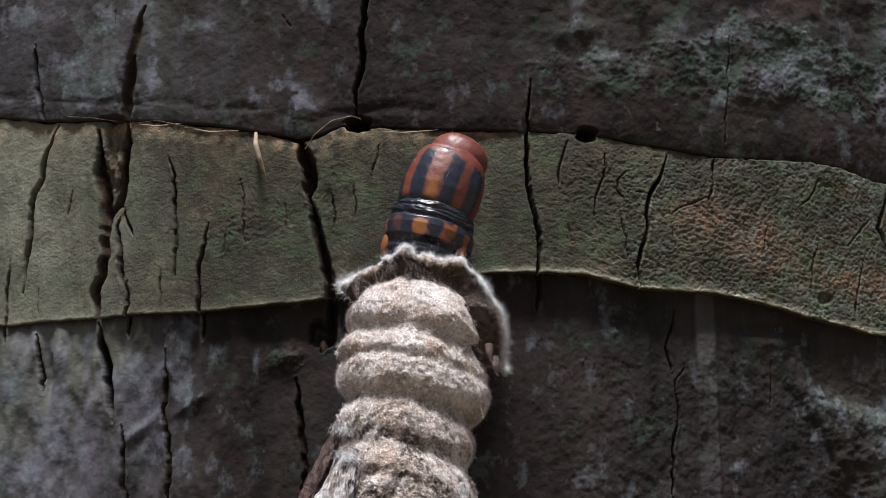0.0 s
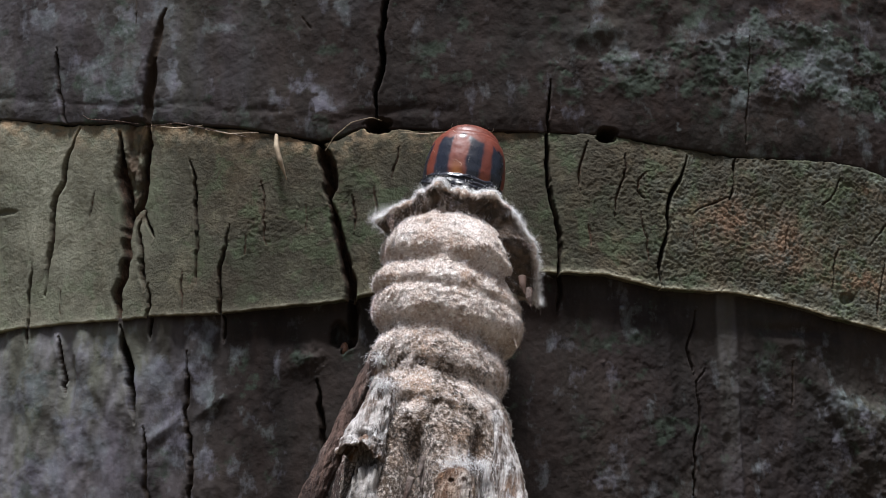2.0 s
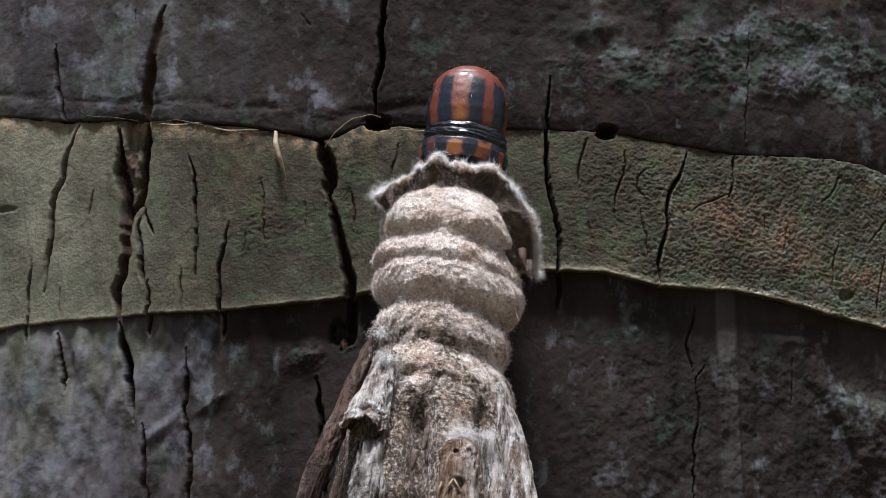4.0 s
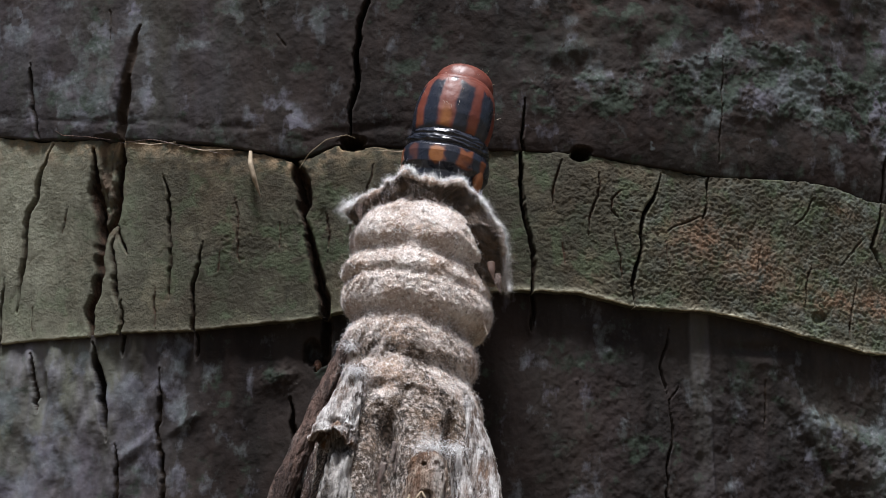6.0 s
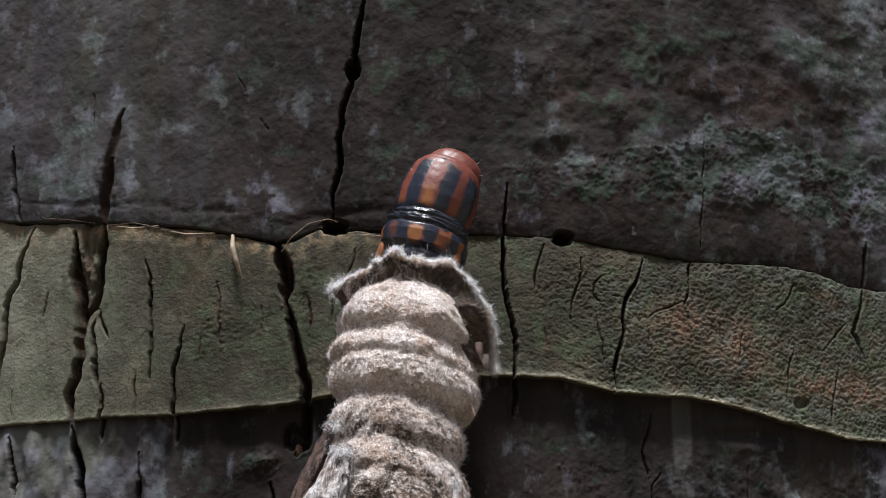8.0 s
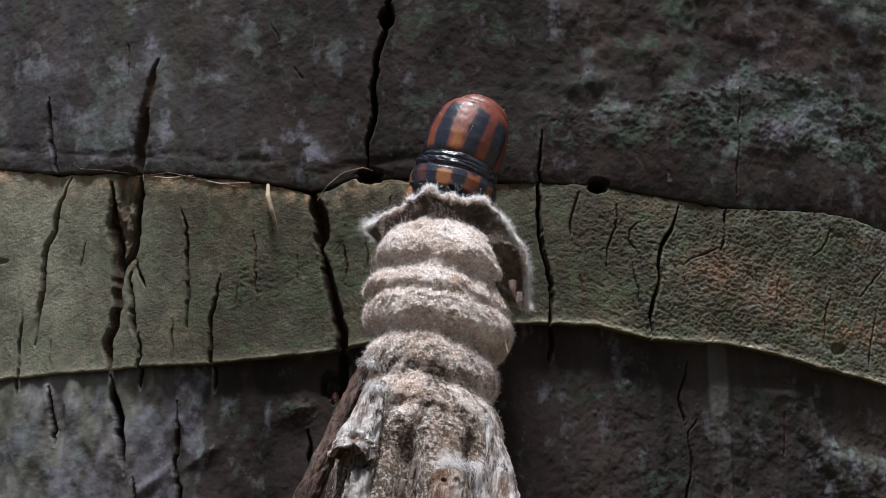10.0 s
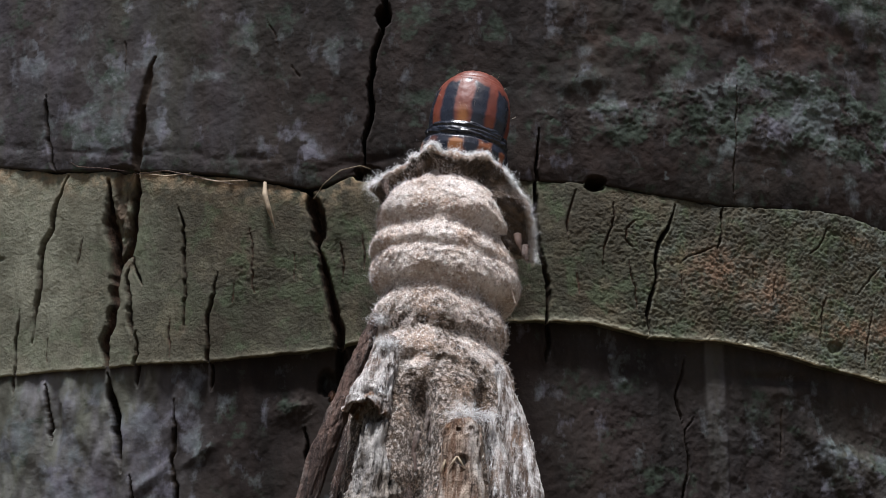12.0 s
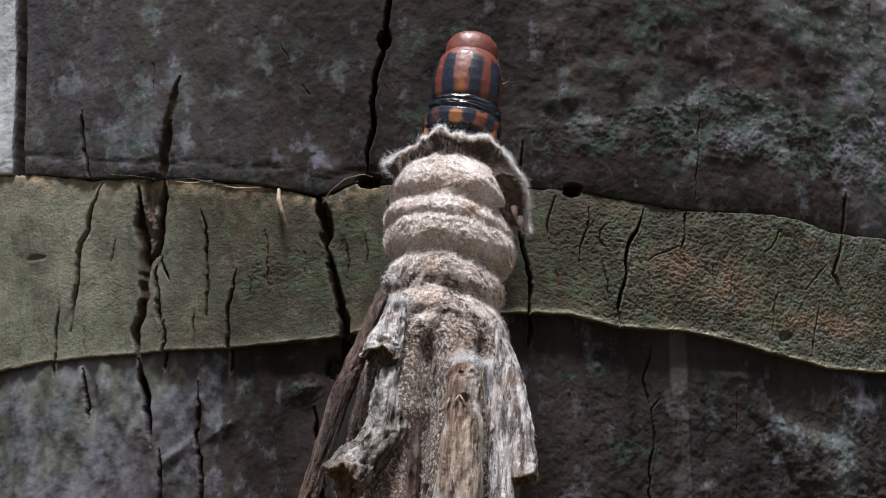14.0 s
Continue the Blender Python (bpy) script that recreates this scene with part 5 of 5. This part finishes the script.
    rr = rr + (0.55 * (0.14 - np.abs(fbm(np.sin(tt) * 2.6, zz2 * 3.4 + np.cos(tt) * 2 + 0.8 * np.sin(tt), 23, 3))) + 0.2 * fbm(np.sin(tt) * 5, zz2 * 2 + np.cos(tt) * 5, 25, 3)) * smooth(-1.3, -0.9, zz2) + 0.12 * fbm(np.sin(tt) * 2.2, zz2 * 3 + np.cos(tt) * 2, 24, 3) * smooth(-3.3, -3.7, zz2)
    deg = np.degrees(tt) - turn + 14 * fbm(np.sin(tt) * 5 + 2, zz * 1.1 + np.cos(tt) * 5, 26, 3)
    a = np.abs(deg)
    zz2 = zz2 + 0.5 * fbm(np.sin(tt) * 7, zz * 0.8 + np.cos(tt) * 7, 27, 3)
    patch = smooth(-1.30, -1.70, zz2 + 0.02 * a) * smooth(-3.4, -3.0, zz2 - 0.02 * a)
    hook = np.where(deg < 0, 0.45, 1.0) * stripe(a, 28, 45) * smooth(-1.45, -1.65, zz2) * smooth(-3.2, -2.95, zz2)
    hook = hook * (1 - np.exp(-((a - 42) / 5) ** 2 - ((zz2 + 2.75) / 0.3) ** 2))
    orange = np.clip(stripe(a, -12, 12) * patch + hook + stripe(a, 62, 76) * smooth(-1.7, -1.9, zz2) * smooth(-3.0, -2.8, zz2), 0, 1)
    child("thorax_ring", grid_mesh("thorax_ring", to_points(tt, zz, rr), SHELL, True, black=1 - orange, ochre=orange * (0.45 + 0.5 * stripe(a, -12, 12))), larva, "black wrinkled ring with orange patches")
    # side bumps
    for side in (1, -1):
        ang = radians(turn + side * 68)
        q = np.linspace(0.02, math.pi - 0.02, 30)
        tt, pp = np.meshgrid(np.linspace(0, 2 * math.pi, 41)[:-1], q)
        p = np.stack([0.62 * np.sin(pp) * np.cos(tt), 0.42 * np.sin(pp) * np.sin(tt), 1.15 * np.cos(pp)], -1)
        c, s = math.cos(ang), math.sin(ang)
        p = np.stack([p[..., 0] * c - p[..., 1] * -s, p[..., 0] * s + p[..., 1] * -c, p[..., 2]], -1) + np.array([3.55 * s, -3.55 * c * 0.95, -3.75])
        child("side_bump", grid_mesh("side_bump", p, SHELL, True, black=0.9 * np.exp(-((pp - 1.9) / 0.2) ** 2 - ((tt - 4.7) / 0.35) ** 2), ochre=0.7), larva, "orange oval swelling")
    # the body down inside the case
    z = np.linspace(-3.8, -16, 40)
    tt, zz, rr = lathe(z, np.interp(z, [-16, -15, -4.6, -3.8], [0.3, 2.6, 3.0, 2.6]), 60)
    child("abdomen", grid_mesh("abdomen", to_points(tt, zz, rr + 0.1 * np.sin(zz * 4)), SHELL, True, black=0.9, ochre=0.0), larva, "dark soft body inside the case")
    # six hooked legs on the trunk's side
    for k, zl in enumerate((1.6, -0.6, -2.8)):
        for side in (1, -1):
            pts, m = tube([(side * 1.1, 2.7, zl), (side * 1.9, 3.9, zl + 0.5), (side * 1.6, 4.7, zl + 0.9), (side * 1.3, 5.0, zl + 1.2)], [0.55, 0.4, 0.22, 0.06], 30, 14, 70 + k, 0.05)
            child("leg", grid_mesh("leg", pts, SHELL, True, black=0.8, ochre=0.0), larva)
    # bristles
    n = 10
    ang = rng.uniform(-100, 100, n)
    zl = rng.uniform(0.8, 4.6, n)
    rl = np.interp(zl, [0, 2.8, 3.8, 4.6], [3.3, 3.4, 3.3, 3.1])
    roots = np.stack([rl * np.sin(np.radians(ang)), -rl * np.cos(np.radians(ang)) * 0.95, zl], -1)
    hairs("bristle", roots, roots * np.array([1, 1, 0]) / 3 + np.array([0, 0, 0.8]), rng.uniform(0.5, 1.1, n), 0.013, BRISTLE, shield, 9, "fine pale bristles", 0.0)
    n = 12
    ang = rng.uniform(-110, 110, n)
    zl = rng.uniform(-1.8, -0.2, n)
    rl = np.interp(zl, [-1.6, -0.9, -0.4, -0.1], [2.4, 2.1, 1.5, 0.8])
    roots = np.stack([rl * np.sin(np.radians(ang)), -rl * np.cos(np.radians(ang)) * 0.9, zl], -1)
    hairs("bristle", roots, roots * np.array([0.5, 0.5, 0]) + np.array([0, 0, 0.8]), rng.uniform(0.4, 0.9, n), 0.013, BRISTLE, head, 10, "fine pale bristles", 0.0)
    return larva, shield, head


case = build_case()
larva, shield, head = build_larva()


# ---- small things caught on the bark ----
def on_trunk(u, v, h):
    a = u / RAD
    return np.array([(RAD + h) * math.sin(a), RAD - (RAD + h) * math.cos(a), v])


def strand(name, line, radii, material, label, category, seed, rough=0.15, group=""):
    pts, m = tube([on_trunk(*p) for p in line], radii, 50, 12, seed, rough)
    return tagged(new(name, grid_mesh(name, pts, material, True, cut=m * 0)), label, category, group)


strand("wood_splinter", [(-16.34, 6.53, 0.2), (-16.14, 5.16, 0.9), (-15.73, 3.80, 1.0), (-15.21, 2.12, 0.5)], [0.16, 0.24, 0.22, 0.04], SPLINT, "pale curled wood splinter caught on the bark edge", "splinter", 3, 0.3)
strand("plant_fibre", [(-11.77, 4.90, 0.1), (-10.80, 6.06, 0.8), (-9.26, 7.21, 1.1), (-7.45, 7.66, 1.0), (-6.67, 7.59, 0.2)], [0.03, 0.045, 0.045, 0.04, 0.02], SPLINT, "thin curved tan fibre bridging a crack", "fibre", 4, group="plant fibres on the bark")
strand("plant_fibre", [(-29.00, 8.09, 0.2), (-25.62, 8.07, 0.7), (-22.28, 7.20, 0.5), (-18.46, 6.35, 0.1)], [0.03, 0.06, 0.05, 0.02], TWIG_RED, "frayed brown fibre along the ring's edge", "fibre", 5, group="plant fibres on the bark")
strand("plant_fibre", [(-35.51, 9.76, 0.4), (-34.58, 9.12, 0.8), (-31.91, 8.71, 0.9), (-29.70, 8.37, 0.4)], [0.03, 0.05, 0.06, 0.03], TWIG_RED, "frayed grey fibre along the ring's edge", "fibre", 6, group="plant fibres on the bark")
for k, (a, b, c) in enumerate((((-27.75, 8.00), (-25.60, 7.52), (-23.40, 7.76)), ((-23.11, 7.36), (-20.63, 6.68), (-17.94, 6.76)), ((-4.84, 6.37), (-2.78, 6.08), (0.31, 6.45)))):
    strand("plant_fibre", [(*a, 0.35), (*b, 0.75), (*c, 0.45)], [0.02, 0.07, 0.02], SPLINT, "torn tan fibre on the leaf scar's edge", "fibre", 20 + k, 0.4, "plant fibres on the bark")
p = on_trunk(-10.04, -13.16, -1.6)
q = np.linspace(0.02, math.pi - 0.02, 24)
tt, pp = np.meshgrid(np.linspace(0, 2 * math.pi, 33)[:-1], q)
husk = np.stack([0.36 * np.sin(pp) * np.cos(tt), 0.36 * np.sin(pp) * np.sin(tt), 0.6 * np.cos(pp)], -1) * (1 + 0.08 * np.sin(pp * 14))[..., None] + p
tagged(new("insect_husk", grid_mesh("insect_husk", husk, BEAD, True)), "small shiny brown ribbed husk lodged in a crack", "husk")


# ---- what moves ----
def bag_pose(dx, dz, lean):
    """The case slides up the trunk, its foot held off it."""
    return pose((0.20 + dx) * MM, -7.6 * MM, (-2.2 + dz) * MM, -9, 5.0 + lean, 0)


def motions():
    walk(case, [
        (0, bag_pose(-1.07, -5.98, 1.0)),
        (0.5, bag_pose(-1.02, -5.89, 0.7)),
        (1, bag_pose(-0.95, -5.45, 0.8)),
        (1.5, bag_pose(-1.02, -4.67, 0.4)),
        (1.6, bag_pose(-1.30, -4.49, 0.7)),
        (1.7, bag_pose(-1.07, -4.59, 1.0)),
        (1.8, bag_pose(-0.83, -3.84, 1.3)),
        (1.9, bag_pose(-0.50, -2.80, 1.6)),
        (2, bag_pose(0.04, -0.21, 1.2)),
        (2.5, bag_pose(-0.02, -0.91, -0.3)),
        (3, bag_pose(-0.02, -0.01, 0.0)),
        (5.5, bag_pose(-0.27, 2.35, 0.1)),
        (6, bag_pose(-0.50, 2.35, 0.0)),
        (6.5, bag_pose(-0.37, 2.38, 0.1)),
        (7, bag_pose(-0.68, 2.40, 0.0)),
        (7.5, bag_pose(-0.29, 2.46, 0.1)),
        (8, bag_pose(0.00, 2.66, 0.2)),
        (8.5, bag_pose(-0.48, 2.82, 0.2)),
        (8.7, bag_pose(-0.38, 2.80, 0.2)),
        (10.8, bag_pose(0.26, 4.15, 0.8)),
        (10.9, bag_pose(0.42, 4.41, 0.8)),
        (11, bag_pose(0.45, 5.54, 0.8)),
        (11.1, bag_pose(0.34, 6.98, 0.2)),
        (11.2, bag_pose(0.43, 8.01, -0.3)),
        (11.3, bag_pose(0.48, 7.76, -0.7)),
        (11.5, bag_pose(0.26, 7.23, -1.3)),
        (12, bag_pose(0.38, 7.20, -1.4)),
        (12.5, bag_pose(0.99, 8.05, -0.9)),
        (13, bag_pose(1.35, 8.92, -0.9)),
        (13.5, bag_pose(1.36, 9.76, -1.1)),
        (13.6, bag_pose(1.39, 9.87, -1.0)),
        (13.7, bag_pose(1.12, 9.33, -0.9)),
        (13.8, bag_pose(1.34, 9.37, -0.9)),
        (14, bag_pose(1.56, 10.07, -0.8)),
    ])
    # seconds, place of the fold behind the plate (mm), reach of the head, lean, how far the plate is drawn back
    rows = (
        (0, -0.03, -2.49, 6.56, 15.8, 0.00),
        (0.3, 0.34, -2.25, 6.64, 14.3, 0.00),
        (0.5, -0.00, -2.58, 6.32, 2.2, 0.00),
        (0.7, -0.15, -2.53, 6.53, -3.4, 0.00),
        (0.9, -0.21, -1.97, 6.70, -2.5, 0.00),
        (1, -0.00, -2.09, 6.69, -2.1, 0.00),
        (1.2, 0.04, -2.24, 6.49, 8.1, 0.00),
        (1.4, 0.14, -1.13, 6.16, 18.4, 0.00),
        (1.5, 0.53, -1.86, 6.51, 19.7, 0.00),
        (1.6, 0.19, -1.89, 6.59, 16.4, 0.00),
        (1.7, 0.19, -1.99, 6.40, 13.7, 0.00),
        (1.8, 0.30, -2.04, 6.19, 8.7, 0.62),
        (1.9, 0.31, -1.79, 6.16, 6.4, 1.00),
        (2, 0.55, -0.80, 5.81, 5.9, 1.00),
        (2.5, 0.60, -0.90, 5.70, 5.0, 1.00),
        (2.7, 0.89, 0.03, 5.10, 4.5, 1.00),
        (2.8, 1.18, 0.87, 4.60, 3.2, 1.00),
        (3, 0.89, 1.10, 4.60, 2.6, 1.00),
        (3.2, 0.90, 1.70, 4.96, 2.4, 0.83),
        (5.3, 1.10, 5.85, 6.58, 1.0, 0.00),
        (5.4, 1.20, 5.75, 6.49, 4.1, 0.00),
        (5.5, 1.68, 5.74, 5.99, 9.7, 0.00),
        (5.6, 1.80, 5.42, 6.71, 18.5, 0.00),
        (5.8, 1.83, 5.49, 6.74, 19.3, 0.00),
        (5.9, 1.82, 5.83, 6.58, 15.8, 0.00),
        (6, 1.75, 5.64, 6.42, 9.3, 0.00),
        (6.1, 1.34, 5.34, 6.32, 5.2, 0.00),
        (6.3, 1.33, 5.39, 6.42, 5.1, 0.00),
        (6.5, 0.95, 5.83, 6.57, 0.8, 0.00),
        (6.6, 1.10, 5.79, 6.30, 6.2, 0.00),
        (6.7, 1.19, 5.28, 6.38, 10.7, 0.00),
        (6.8, 1.38, 5.54, 6.56, 15.2, 0.00),
        (6.9, 2.01, 5.72, 6.51, 16.7, 0.00),
        (7, 2.00, 5.60, 6.73, 19.6, 0.00),
        (7.1, 1.98, 5.78, 6.56, 19.2, 0.00),
        (7.2, 1.71, 5.85, 6.34, 12.4, 0.00),
        (7.3, 1.32, 5.90, 6.22, 6.2, 0.00),
        (7.5, 0.98, 5.85, 6.27, 5.6, 0.00),
        (7.7, 0.98, 6.14, 6.56, 1.5, 0.00),
        (7.9, 1.40, 5.81, 6.51, 10.8, 0.00),
        (8, 1.56, 6.07, 6.20, 17.0, 0.00),
        (8.1, 1.62, 6.13, 6.73, 24.1, 0.00),
        (8.2, 1.62, 5.98, 6.94, 24.7, 0.00),
        (8.3, 1.62, 5.73, 6.65, 14.6, 0.00),
        (8.4, 1.73, 5.69, 6.10, 6.5, 0.00),
        (8.5, 1.26, 5.73, 5.91, 3.0, 0.00),
        (8.7, 0.83, 5.74, 6.07, 5.7, 0.00),
        (10.8, 1.61, 6.80, 5.72, 18.2, 0.00),
        (10.9, 1.83, 6.67, 5.89, 16.7, 0.26),
        (11, 1.61, 6.65, 5.93, 12.1, 1.00),
        (11.1, 1.71, 7.47, 5.95, 2.2, 0.65),
        (11.2, 1.81, 7.80, 6.00, 4.7, 0.40),
        (11.5, 1.61, 7.37, 6.45, 5.3, 0.25),
        (11.8, 1.80, 7.62, 6.30, 5.6, 0.25),
        (12, 2.05, 8.60, 5.80, 6.4, 0.60),
        (12.2, 2.20, 9.17, 4.87, 4.3, 0.75),
        (12.5, 2.25, 9.84, 5.21, 5.7, 0.62),
        (12.7, 2.40, 10.67, 6.80, 3.6, 0.25),
        (12.8, 2.56, 11.61, 7.52, 2.9, 0.00),
        (13, 2.21, 12.03, 8.06, -1.5, 0.00),
        (13.2, 1.97, 12.76, 7.97, -0.2, 0.00),
        (13.4, 2.46, 12.87, 7.94, 4.2, 0.00),
        (13.5, 2.66, 13.18, 7.67, 10.0, 0.00),
        (13.6, 3.14, 13.43, 6.92, 7.7, 0.00),
        (13.7, 2.57, 12.78, 7.31, 13.4, 0.00),
        (13.8, 3.25, 13.11, 7.26, 12.1, 0.00),
        (14, 2.80, 13.42, 7.25, 2.9, 0.00),
    )
    walk(larva, [(t, pose(x * MM, -5.1 * MM, z * MM, 0, 0.4 * a + 4, 0) @ pose(0, 0, (0.9 * k) * MM)) for t, x, z, n, a, k in rows])
    walk(shield, [(t, pose(0, 0, -1.3 * k * MM, -4, 0.6 * a - 1, 0)) for t, x, z, n, a, k in rows])
    walk(head, [(t, pose(0, 0, -1.3 * k * MM, -4, 0.6 * a - 1, 0) @ pose(0, 0, 2.6 * MM, -5, 0.5 * a, 0) @ pose(0, 0, (max(5.95, n + 0.95) - 2.6) * MM)) for t, x, z, n, a, k in rows])


motions()
